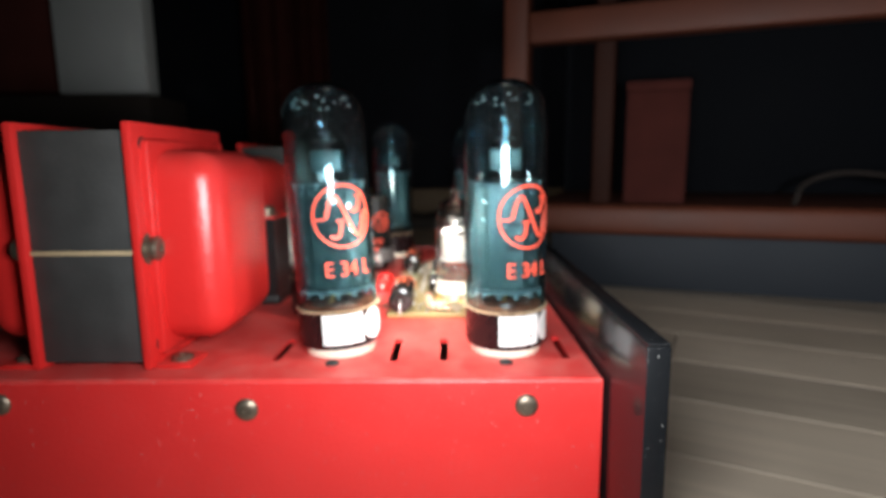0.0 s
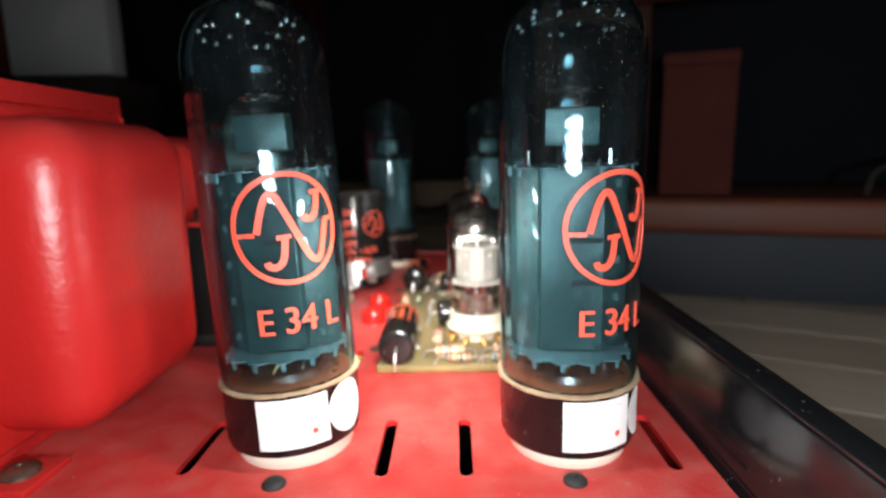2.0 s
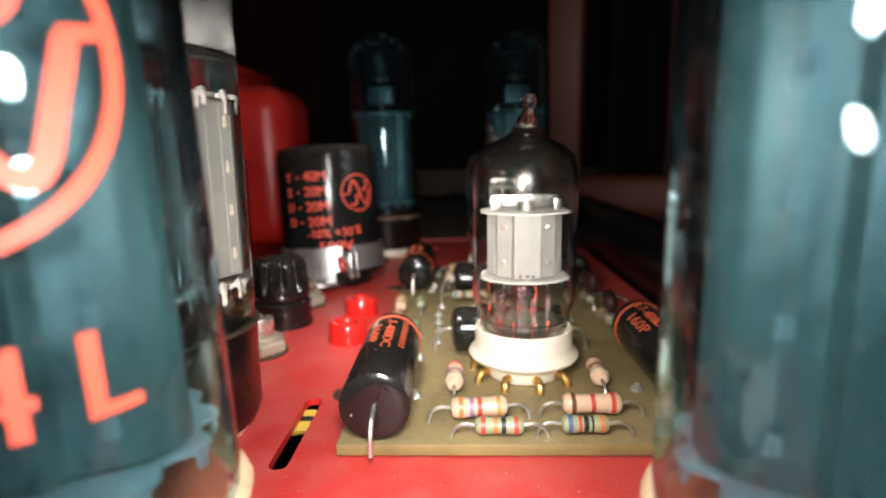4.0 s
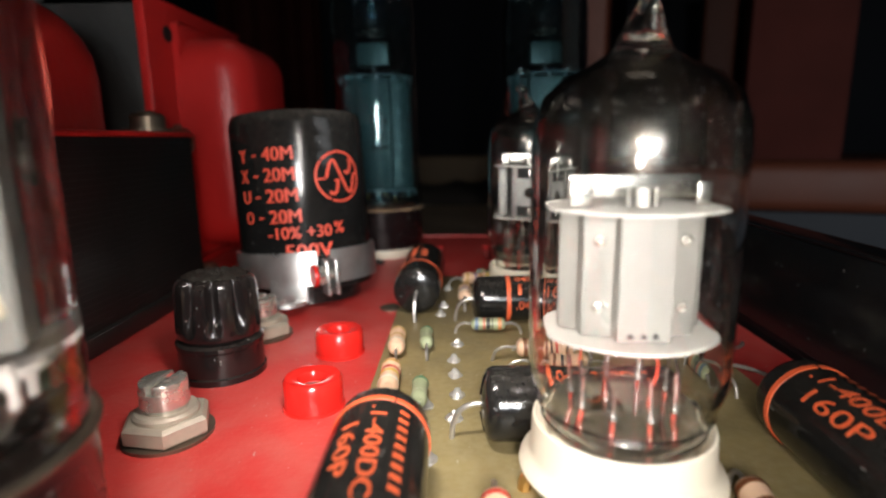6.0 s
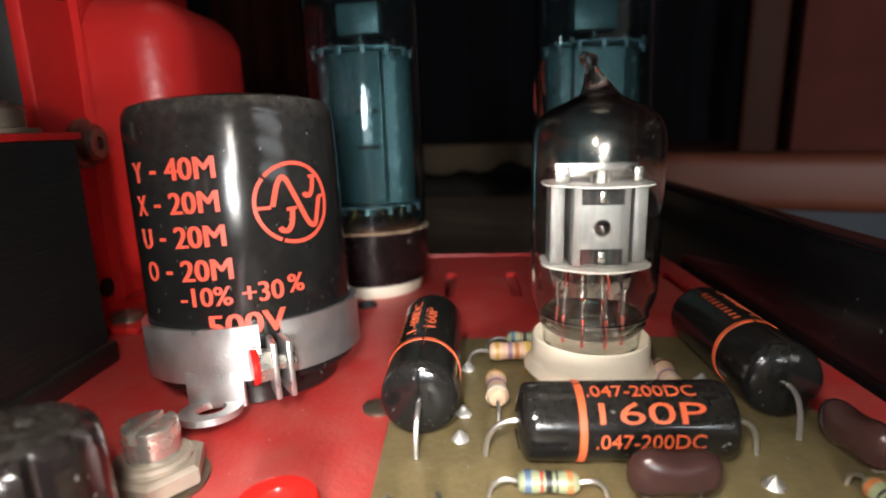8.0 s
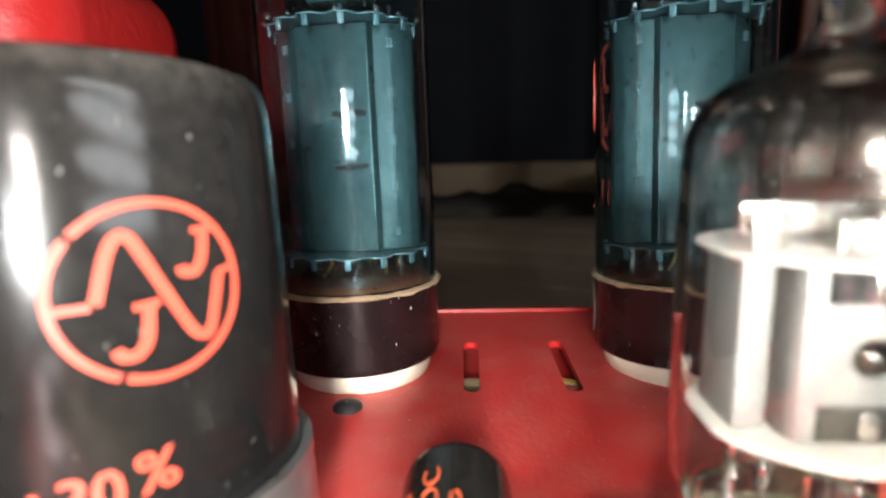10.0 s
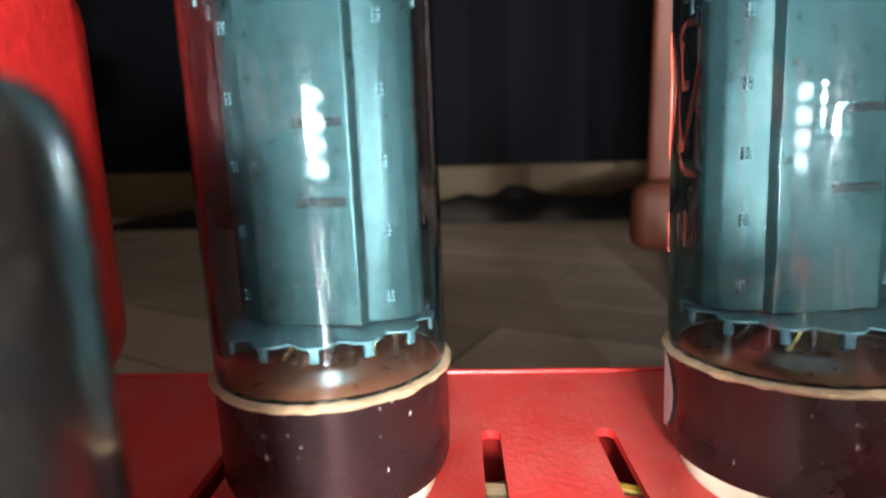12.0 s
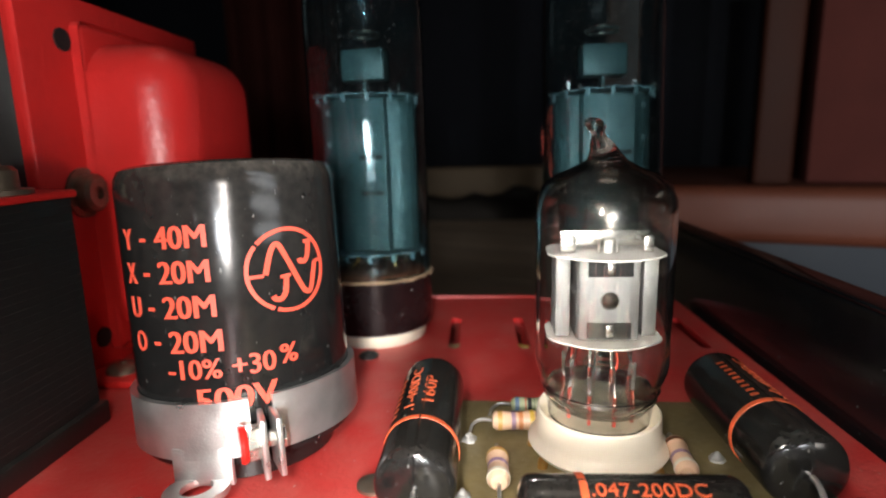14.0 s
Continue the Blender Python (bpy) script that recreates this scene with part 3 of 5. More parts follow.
for py in (0.21, 0.34, 0.475):
    part("standoff", moved(lathe([(0, 0), (0.0035, 0), (0.0035, 0.0022), (0, 0.0022)], 16), pose(0.0562, py, 0.045, 0, 90, 0)), RUBBER, faceplate, "short black spacer behind the sheet", FP)
# wires under the far slots
for wname, mat, pts in (("yellow", BAND["yellow"], [(-0.03, 0.466, 0.069), (-0.01, 0.467, 0.071), (0.01, 0.464, 0.069), (0.03, 0.46, 0.066)]),
                        ("green", BAND["green"], [(-0.035, 0.462, 0.069), (-0.012, 0.459, 0.071), (0.004, 0.456, 0.070), (0.03, 0.45, 0.067)]),
                        ("red", BAND["red"], [(-0.03, 0.458, 0.069), (-0.01, 0.463, 0.07), (0.008, 0.4615, 0.07), (0.03, 0.457, 0.067)]),
                        ("brown", PAPER, [(-0.034, 0.4675, 0.069), (-0.02, 0.465, 0.071), (-0.012, 0.4625, 0.07), (0.0, 0.452, 0.066)]),
                        ("black", BAND["black"], [(-0.03, 0.452, 0.069), (-0.01, 0.454, 0.07), (0.01, 0.449, 0.069)]),
                        ("yellow", BAND["yellow"], [(-0.050, 0.2840, 0.070), (-0.0405, 0.2838, 0.0725), (-0.033, 0.2832, 0.070)]), ("yellow", BAND["yellow"], [(-0.050, 0.2792, 0.070), (-0.0405, 0.2795, 0.0722), (-0.033, 0.2785, 0.070)]), ("black", BAND["black"], [(-0.050, 0.2815, 0.0695), (-0.0405, 0.2816, 0.0722), (-0.033, 0.281, 0.0695)])):
    drop = 0.004 if pts[0][1] > 0.4 else 0.0
    tagged(part("hookup_wire", sweep(arc([(x, y, z - drop) for x, y, z in pts], 6), 0.0013, 8), mat), wname + " insulated hookup wire inside the chassis", "wire")


# ---- power tubes ----
def crenel_disc(r, n, depth, thick, phase=0.0):
    """A mica disc with a scalloped rim and short teeth that turn down."""
    out = []
    for k in range(n * 8):
        a = 2 * math.pi * k / (n * 8) + phase
        s = 0.5 + 0.5 * math.cos(n * (a - phase))
        out.append(((r - depth * (1 - s) ** 2) * math.cos(a), (r - depth * (1 - s) ** 2) * math.sin(a)))
    bm = prism(out, 0, thick)
    teeth = []
    for k in range(n):
        a = 2 * math.pi * k / n + phase
        teeth.append(moved(rbox(-0.0003, 0.0003, -0.0006, 0.0006, -0.0019, thick, 0.0002), Matrix.Translation(((r - 0.0006) * math.cos(a), (r - 0.0006) * math.sin(a), 0)) @ Matrix.Rotation(a, 4, "Z")))
    return joined(bm, *teeth)


def power_tube(m):
    """Local z = 0 at the deck."""
    t = tagged(new("power_tube"), "blue-glass power tube with red ring emblem on a black base", "vacuum tube", "power tubes")
    part("glass_envelope", lathe([(0.0, 0.1099), (0.0055, 0.1094), (0.0098, 0.1077), (0.0132, 0.1048), (0.0154, 0.1008), (0.0164, 0.0965), (0.01665, 0.0925), (0.01665, 0.022), (0.0164, 0.0197), (0.0155, 0.0197), (0.0157, 0.022), (0.0157, 0.0925), (0.0155, 0.0962), (0.0146, 0.1002), (0.0126, 0.1039), (0.0094, 0.1067), (0.0053, 0.1083), (0.0, 0.1088)], 64), BLUE_GLASS, t, "transparent blue glass envelope")
    base = part("base", lathe([(0.0, 0.0034), (0.0152, 0.0034), (0.0163, 0.0040), (0.01670, 0.0054), (0.0168, 0.0185), (0.0170, 0.0192), (0.0150, 0.0196), (0, 0.0196)], 56), BASE_BROWN, t, "black bakelite base")
    rim = lathe([(0.0165, 0.0188), (0.0173, 0.0189), (0.0175, 0.0192), (0.0173, 0.0195), (0.0167, 0.0197), (0.0150, 0.0195)], 72)
    rng = random.Random(3)
    for v in rim.verts:
        v.co += Vector((rng.uniform(-1, 1), rng.uniform(-1, 1), rng.uniform(-1.5, 1.5))) * 0.00013
    part("cement_ring", rim, CEMENT, t, "rough tan cement ring")
    part("cement_fill", lathe([(0.0152, 0.0199), (0.0140, 0.0203), (0.010, 0.0205), (0, 0.0205)], 40), AMBER, t, "amber cement inside the base")
    # anode: two broad faces with folded wings
    prof = [(-0.0138, -0.0010), (-0.0126, -0.0030), (-0.0104, -0.0044), (-0.0078, -0.0052), (-0.0074, -0.0068), (0.0070, -0.0072), (0.0074, -0.0054), (0.0104, -0.0044), (0.0126, -0.0030), (0.0138, -0.0010)]
    anode = part("anode", prism(prof + [(-x, -y) for x, y in prof], 0.0268, 0.0695, 0.0004), ANODE, t, "grey folded metal anode", sharp=0.35)
    rivet = joined(*[moved(lathe([(0.00027, -0.0004), (0.00027, 0.0003), (0, 0.0004)], 8), Matrix.Translation((u, v, 0))) for u in (-0.00033, 0.00033) for v in (-0.0006, 0, 0.0006)])
    first = None
    for sx in (-0.0104, 0.0104):
        for k in range(5):
            for sy, rot in ((-0.0044, 90), (0.0044, -90)):
                mm = pose(sx, sy, 0.0303 + 0.0089 * k, rot, 0, 0)
                first = part("rivet", rivet, MICA_DULL, anode, "", mm) if first is None else shared("rivet", first, mm, anode)
    slot = None
    for sz in (0.0432, 0.0532):
        for sx, sy in ((-0.0028, 0.00705), (0.0028, -0.00715)):
            mm = Matrix.Translation((sx, sy, sz))
            slot = part("slot", rbox(-0.0033, 0.0033, -0.0003, 0.0003, -0.0006, 0.0006, 0.0001), OPENING_SHADE, anode, "dark plate for the shade in an anode slot", mm) if slot is None else shared("slot", slot, mm, anode)
    part("mica_disc", moved(crenel_disc(0.0152, 14, 0.0018, 0.0003), Matrix.Translation((0, 0, 0.0262))), MICA_DULL, t, "scalloped white mica spacer")
    part("mica_disc", moved(crenel_disc(0.0146, 14, 0.0016, 0.0003, 0.1), Matrix.Translation((0, 0, 0.0697))), MICA_DULL, t)
    part("getter_box", joined(rbox(-0.0062, 0.0062, -0.003, 0.003, 0.0745, 0.083, 0.0005), rbox(-0.0005, 0.0005, -0.001, 0.001, 0.0702, 0.075, 0)), ANODE, t, "grey metal box above the upper mica")
    part("getter_ring", moved(lathe([(0.0045, 0), (0.005, 0.0005), (0.0045, 0.001), (0.004, 0.0005), (0.0045, 0)], 24), Matrix.Translation((0, 0, 0.0865))), NICKEL, t)
    for sx in (-0.0095, 0.0095, -0.003, 0.004):
        part("support_rod", sweep([(sx, 0.001, 0.0205), (sx, 0.001, 0.0262)] if abs(sx) < 0.005 else [(sx, 0, 0.0205), (sx, 0, 0.0735)], 0.00045, 6), NICKEL, t)
    # nickel beads added to imitate the lamp's reflections in the dome
    bead = None
    for k in range(16):
        a = 2 * math.pi * (k + 0.3 * math.sin(2.3 * k)) / 16
        rr, zz = (0.0119, 0.1013) if k % 3 else (0.0100, 0.1032)
        mm = Matrix.Translation((rr * math.cos(a), rr * math.sin(a), zz))
        if bead is None:
            bead = part("glint_and_glass_bead", lathe([(0, -0.0008), (0.00057, -0.00057), (0.0008, 0), (0.00057, 0.00057), (0, 0.0008)], 10), NICKEL, t, "tiny nickel bead added for a reflection under the dome", mm)
        else:
            shared("glint_and_glass_bead", bead, mm, t)
    for k in range(14):
        # more added beads, for the sparkle where the upper spacer touches the glass
        a = 2 * math.pi * (k + 0.2 * math.sin(1.7 * k)) / 14
        shared("glint_and_glass_bead", bead, Matrix.Translation((0.0149 * math.cos(a), 0.0149 * math.sin(a), 0.0701 + 0.0002 * (k % 3))) @ Matrix.Scale(0.55 + 0.15 * (k % 3), 4), t)
    part("stem", lathe([(0.0125, 0.0196), (0.0115, 0.022), (0.006, 0.0235), (0, 0.0238)], 32), CLEAR_GLASS, t, "pressed glass stem")
    for k in range(7):
        a = 2 * math.pi * k / 7
        part("lead_wire", sweep(arc([(0.008 * math.cos(a), 0.008 * math.sin(a), 0.0215), (0.0068 * math.cos(a + 0.2), 0.0068 * math.sin(a + 0.2), 0.0242), (0.0075 * math.cos(a + 0.1), 0.0075 * math.sin(a + 0.1), 0.0264)], 3), 0.0004, 5), BRASS if k % 2 else NICKEL, t)
    part("emblem", around(emblem(), 0.01668, -61 - 43.5, -61 + 43.5, 0.0445, 0.0697), PRINT_RED, t, "red ring emblem with a wave")
    part("type_mark", around(letters("E 34 L", 0.022), 0.01668, -91, -25, 0.0335, 0.0395), PRINT_RED, t, "red type lettering")
    stk = part("sticker", around(patch(12, 2), 0.01685, -102, -45, 0.0060, 0.0182), STICKER, t, "white paper sticker")
    part("sticker", around(disc_patch(), 0.0169, -45, -4, 0.0058, 0.0188), STICKER, t, "round white sticker")
    part("dot", around(disc_patch(10), 0.0170, -60, -55, 0.0088, 0.0103), PRINT_RED, stk, "small red dot")
    for k in range(3):
        part("print_bar", around(patch(6, 1), 0.01695, -95, -62 + 4 * k, 0.0128 + 0.0018 * k, 0.0132 + 0.0018 * k), STICKER_INK, stk)
    t.matrix_basis = m
    return t


def lean(x, y, tx, ty, rz):
    """A stand on the deck at (x, y, 0.1 above the table), leaning by the slopes tx, ty."""
    zax = Vector((tx, ty, 1)).normalized()
    q = Vector((0, 0, 1)).rotation_difference(zax).to_matrix().to_4x4()
    return Matrix.Translation((x - tx * 0.025, y - ty * 0.025, DECK)) @ q @ Matrix.Rotation(radians(rz), 4, "Z")


TUBES = [(-0.0467, 0.2211, -0.046, 0.012, 0), (0.0240, 0.2198, -0.0098, -0.02, -2), (-0.0464, 0.4577, -0.0127, 0.018, 172), (0.0209, 0.4593, -0.0177, 0.045, 186)]
tube = power_tube(lean(*TUBES[0]))
for row in TUBES[1:]:
    copy_thing(tube, lean(*row))


def octal_socket(x, y):
    return tagged(part("tube_socket", moved(lathe([(0.0, -0.001), (0.0136, -0.001), (0.0145, 0.0003), (0.0149, 0.0024), (0.0146, 0.0036), (0, 0.0036)], 40), Matrix.Translation((x, y, DECK))), CERAMIC), "white ceramic tube socket ring on the red deck", "socket", "octal sockets")


for x, y, tx, ty, rz in TUBES:
    octal_socket(x - tx * 0.02, y - ty * 0.02)

# ---- rectifier tube ----
DIMPLE = material("polished_dimple", (0.22, 0.21, 0.20), 0.12, metal=1.0, spread=0.15, scale=400)
ROD = material("oxidised_rod", (0.10, 0.095, 0.09), 0.4, metal=0.6, spread=0.25, scale=300)
GZ = (-0.0644, 0.2735)
rect = thing("rectifier_tube", GZ[0], GZ[1], DECK, "clear rectifier tube with pale grey plates on a black base", "vacuum tube")
part("glass_envelope", lathe([(0.0155, 0.0208), (0.0164, 0.0208), (0.0167, 0.024), (0.0167, 0.078), (0.0162, 0.083), (0.0145, 0.088), (0.011, 0.092), (0.006, 0.0945), (0, 0.0952), (0, 0.0943), (0.0057, 0.0936), (0.0105, 0.0912), (0.0138, 0.0875), (0.0154, 0.0828), (0.0158, 0.078), (0.0158, 0.024), (0.0155, 0.0208)], 64), blown_glass("rectifier_glass", (0.97, 0.97, 0.96), 0.064, 0.076, 0.7), rect, "clear glass envelope with dark getter film on top")
part("base", lathe([(0, 0.002), (0.0158, 0.002), (0.0166, 0.004), (0.0168, 0.019), (0.0172, 0.0205), (0.015, 0.021), (0, 0.021)], 56), BASE_BROWN, rect, "black bakelite base")
part("cement_ring", lathe([(0.0166, 0.0202), (0.0173, 0.0204), (0.0174, 0.0207), (0.0169, 0.0210), (0.015, 0.0208)], 64), BRONZE, rect, "rough tan cement ring")
for side in (-1, 1):
    # each anode: a narrow wing, a shallow box and a broad riveted wing
    inner = 0.0032 if side > 0 else -0.0010
    front = [(inner, -0.0005), (0.0078, -0.0005), (0.0084, -0.0030), (0.0104, -0.0030), (0.0108, -0.0005), (0.0145, -0.0005)]
    pr = front + [(x, -y) for x, y in front[::-1]]
    an = part("anode", prism(pr if side > 0 else [(-x, y) for x, y in pr[::-1]], 0.0305, 0.0605, 0.0003), ANODE_MID, rect, "pale grey folded anode", sharp=0.35)
    for k in range(4):
        part("rivet", joined(lathe([(0.0007, 0), (0.0007, 0.0004), (0.0004, 0.0006), (0, 0.0005)], 10), moved(lathe([(0.0005, 0), (0.0005, 0.0003), (0, 0.0004)], 8), Matrix.Translation((-0.0002, 0.0009, 0)))), SOLDER_PALE, an, "pale weld spot", pose(side * 0.0128, -0.0005, 0.034 + 0.0075 * k, 90, 0, 0))
part("mica_disc", moved(crenel_disc(0.0155, 9, 0.003, 0.0008), Matrix.Translation((0, 0, 0.0285))), MICA_GREY, rect, "white mica with drips of binder")
part("mica_disc", moved(crenel_disc(0.0152, 9, 0.003, 0.0008, 0.2), Matrix.Translation((0, 0, 0.0607))), MICA_GREY, rect)
part("getter_ring", moved(lathe([(0.010, 0), (0.0106, 0.0006), (0.010, 0.0012), (0.0094, 0.0006), (0.010, 0)], 32), Matrix.Translation((0, 0, 0.0675))), NICKEL, rect, "thin metal getter ring")
for sx, sy in ((0.0072, -0.0036), (0.0078, -0.0041), (-0.0075, -0.0040), (0.0, 0.009)):
    part("support_rod", sweep([(sx, sy, 0.0215), (sx, sy, 0.064)], 0.00028, 6), ROD, rect, "thin dull support rod")
part("short_post", lathe([(0.0007, 0.0285), (0.0007, 0.0352), (0.0005, 0.0355), (0.0004, 0.0345), (0, 0.0345)], 12), NICKEL, rect, "short bright tube post", Matrix.Translation((0.0122, -0.0070, 0)))
rng = random.Random(21)
for zz, reach in ((0.0288, 0.0152), (0.0610, 0.0149)):
    for k in range(11):
        a = radians(-170 + 160 * k / 10 + rng.uniform(-5, 5))
        n_d = rng.uniform(0.0012, 0.0034)
        x_d, y_d = reach * math.cos(a), reach * math.sin(a)
        drip = sweep(arc([(x_d * 0.93, y_d * 0.93, zz + 0.0004), (x_d, y_d, zz - n_d * 0.15), (x_d * 1.005, y_d * 1.005, zz - n_d * 0.6), (x_d, y_d, zz - n_d)], 3), 0.0007, 7, [1.5, 1.35, 1.2, 1.0, 0.8, 0.7, 0.75, 0.85, 0.9, 0.5])
        part("binder_drip", drip, MICA_GREY, rect, "white drip of binder")
part("stem", lathe([(0.0145, 0.0212), (0.011, 0.0222), (0.006, 0.0245), (0, 0.025)], 32), NECK_GLASS, rect, "dark pressed glass stem")
for k in range(6):
    a = k * math.pi / 3
    part("lead_wire", sweep(arc([(0.008 * math.cos(a), 0.008 * math.sin(a), 0.023), (0.0065 * math.cos(a + 0.3), 0.0065 * math.sin(a + 0.3), 0.026), (0.008 * math.cos(a), 0.008 * math.sin(a), 0.0287)], 3), 0.0005, 5), BRASS if k % 2 else NICKEL, rect)
for k in range(10):
    a = k * math.pi / 5 + 0.2
    part("glint_and_glass_bead", moved(lathe([(0.0004, 0), (0.0012, 0.0006), (0.0014, 0.0013), (0.001, 0.0021), (0.0004, 0.0026), (0, 0.0026)], 14), Matrix.Translation(((0.0118 - 0.003 * (k % 2)) * math.cos(a), (0.0118 - 0.003 * (k % 2)) * math.sin(a), 0.0214 + 0.0008 * (k % 3)))), CLEAR_GLASS, rect, "glass bead round a wire")
part("emblem", around(emblem(), 0.0167, 40, 125, 0.040, 0.0645), PRINT_RED, rect, "red ring emblem with a wave")
octal_socket(*GZ)


# ---- small signal tubes ----
def signal_tube(x, y, variant):
    """Local z = 0 at the top of the board."""
    t = thing("signal_tube", x, y, 0.0775, "small clear glass signal tube with grey plates and sealed tip", "vacuum tube", "small tubes")
    outer = [(0.0, 0.0070), (0.0078, 0.0070), (0.0086, 0.0076), (0.0090, 0.0108), (0.0095, 0.0117), (0.0093, 0.0125), (0.0100, 0.0134), (0.0099, 0.0142), (0.0104, 0.0153), (0.0109, 0.0168), (0.0111, 0.0184), (0.0111, 0.0425), (0.0109, 0.0452), (0.0100, 0.0478), (0.0080, 0.0498), (0.0052, 0.0511), (0.0032, 0.0524), (0.0023, 0.0542), (0.0019, 0.0554), (0.0011, 0.0569), (0.0010, 0.0574), (0.0014, 0.0580), (0.0016, 0.0587), (0.0014, 0.0595), (0.0008, 0.0600), (0.0, 0.0602)]
    inner = [(0.0, 0.0521), (0.0022, 0.0517), (0.0048, 0.0505), (0.0074, 0.0492), (0.0093, 0.0473), (0.0101, 0.0450), (0.0103, 0.0425), (0.0105, 0.0186), (0.0103, 0.0170), (0.0098, 0.0155), (0.0093, 0.0143), (0.0094, 0.0135), (0.0088, 0.0126), (0.0089, 0.0118), (0.0084, 0.0108), (0.0081, 0.0080), (0.0076, 0.0076), (0.0, 0.0076)]
    if variant == 1:
        # this one has a lower dome and a shorter tip
        outer, inner = ([(r, z if z < 0.0425 else 0.0425 + (z - 0.0425) * 0.86) for r, z in pts] for pts in (outer, inner))
    envelope = lathe(outer[::-1][:-1] + [(0.0003, 0.0070), (0.0003, 0.0081)] + inner[::-1][1:], 64)
    for v in envelope.verts:
        # the sealed tip leans over
        rise = max(0.0, v.co.z - (0.0530 if variant == 0 else 0.0515))
        v.co.x += rise * (0.10 if variant == 0 else -0.42)
        v.co.y -= rise * 0.08
    part("glass_envelope", envelope, GETTER_GLASS, t, "clear glass bulb with dark getter top and melted tip")
    part("mica_disc", moved(prism([(0.0096 * math.cos(a) * (1 - 0.04 * math.cos(6 * a)), 0.0088 * math.sin(a)) for a in (2 * math.pi * k / 36 for k in range(36))], 0, 0.00028), Matrix.Translation((0, 0, 0.0223))), MICA, t, "white mica spacer")
    part("mica_disc", moved(prism([(0.0096 * math.cos(a) * (1 - 0.04 * math.cos(6 * a)), 0.0088 * math.sin(a)) for a in (2 * math.pi * k / 36 for k in range(36))], 0, 0.00028), Matrix.Translation((0, 0, 0.0362))), MICA, t)
    if variant == 0:
        pr = [(-0.0079, -0.0005), (-0.0061, -0.0015), (-0.0060, -0.0035), (-0.0029, -0.0042), (-0.0028, -0.0058), (0.0028, -0.0058), (0.0029, -0.0042), (0.0060, -0.0035), (0.0061, -0.0015), (0.0079, -0.0005)]
        an = part("anode", prism(pr + [(-x_, -y_) for x_, y_ in pr], 0.0227, 0.0361, 0.0002), ANODE_LIGHT, t, "pale grey folded anode", sharp=0.35)
        for sx in (-0.0044, 0.0044):
            for k in range(2):
                part("rivet", lathe([(0.0006, 0), (0.0006, 0.0002), (0.0003, 0.0003), (0, 0.0001)], 12), STEEL, an, "", pose(sx, -0.0039, 0.0260 + 0.0072 * k, 90, 0, 8 if sx > 0 else -8))
        for sx in (-0.0014, 0.0, 0.0012):
            part("hole", rbox(sx - 0.0003, sx + 0.0003, -0.00595, -0.0057, 0.0231, 0.0236, 0.0001), OPENING_SHADE, an)
    else:
        for sx in (-0.0069, 0.0069):
            part("side_plate", rbox(sx - 0.0012, sx + 0.0012, -0.0032, 0.0032, 0.0227, 0.0361, 0.0004), ANODE_GREY, t, "grey side plate")
        half = [(-0.0049, -0.0040), (-0.0046, -0.0049), (-0.0030, -0.0053), (0.0, -0.0054), (0.0030, -0.0053), (0.0046, -0.0049), (0.0049, -0.0040)]
        blk = part("anode", prism(half + [(-x_, -y_) for x_, y_ in half], 0.0227, 0.0361, 0.0002), ANODE_GREY, t, "grey boxed anode with rounded edges", sharp=0.35)
        part("dimple", lathe([(0.00145, 0), (0.00140, 0.0002), (0.0011, 0.0005), (0.0006, 0.0008), (0, 0.0009)], 24), DIMPLE, blk, "polished dark dimple in the anode", pose(0, -0.0054, 0.0293, 90, 0, 0))
        for z0 in (0.0231, 0.0332):
            part("slot", rbox(-0.0034, 0.0034, -0.0056, -0.0050, z0, z0 + 0.0026, 0.0001), OPENING_SHADE, blk, "dark plate for the shade in an anode window")
            # a nickel strip over each window imitates a glint
            part("glint_strip", rbox(-0.0006, 0.0006, -0.0058, -0.0055, z0 + 0.0003, z0 + 0.0023, 0.0002), NICKEL, blk, "bright strip added for the glint in the window")
    # scattered nickel beads, added as the sparkles of the dome
    bead = None
    for k in range(26):
        a = 2.4 * k + 0.5 * variant
        zz = 0.0455 + 0.0030 * ((k * 5) % 8) / 8
        rr = 0.0102 - max(0.0, zz - 0.0455) * 0.72
        if variant:
            zz = 0.0425 + (zz - 0.0425) * 0.86
        mm = Matrix.Translation((rr * math.cos(a), rr * math.sin(a), zz)) @ Matrix.Scale(0.7 + 0.9 * ((k * 3) % 5) / 5, 4)
        if bead is None:
            bead = part("sparkle_bead", lathe([(0, -0.0003), (0.0002, -0.0002), (0.0003, 0), (0.0002, 0.0002), (0, 0.0003)], 8), NICKEL, t, "tiny nickel bead added for a sparkle under the dome", mm)
        else:
            shared("sparkle_bead", bead, mm, t)
    part("getter_bracket", joined(rbox(-0.0072, 0.0072, -0.0004, 0.0002, 0.0372, 0.0398, 0.0002), rbox(-0.0074, -0.0050, -0.0030, -0.0026, 0.0366, 0.0394, 0.0002), rbox(0.0056, 0.0072, -0.0030, -0.0026, 0.0366, 0.0392, 0.0002)), NICKEL, t, "bright metal bracket above the upper mica")
    for sx in (-0.0014, 0.0, 0.0014):
        part("post", sweep([(sx, -0.003, 0.0366), (sx, -0.003, 0.0386)], 0.00035 if sx else 0.0007, 8), MICA if not sx else NICKEL, t)
    rng = random.Random(5 + variant)
    for k in range(9):
        a = 2 * math.pi * (k + 0.5) / 9.6
        c, s = math.cos(a), math.sin(a)
        part("pin", sweep([(0.0060 * c, 0.0060 * s, 0.0083), (0.0060 * c, 0.0060 * s, 0.0136)], 0.0003, 6), PIN_RED, t)
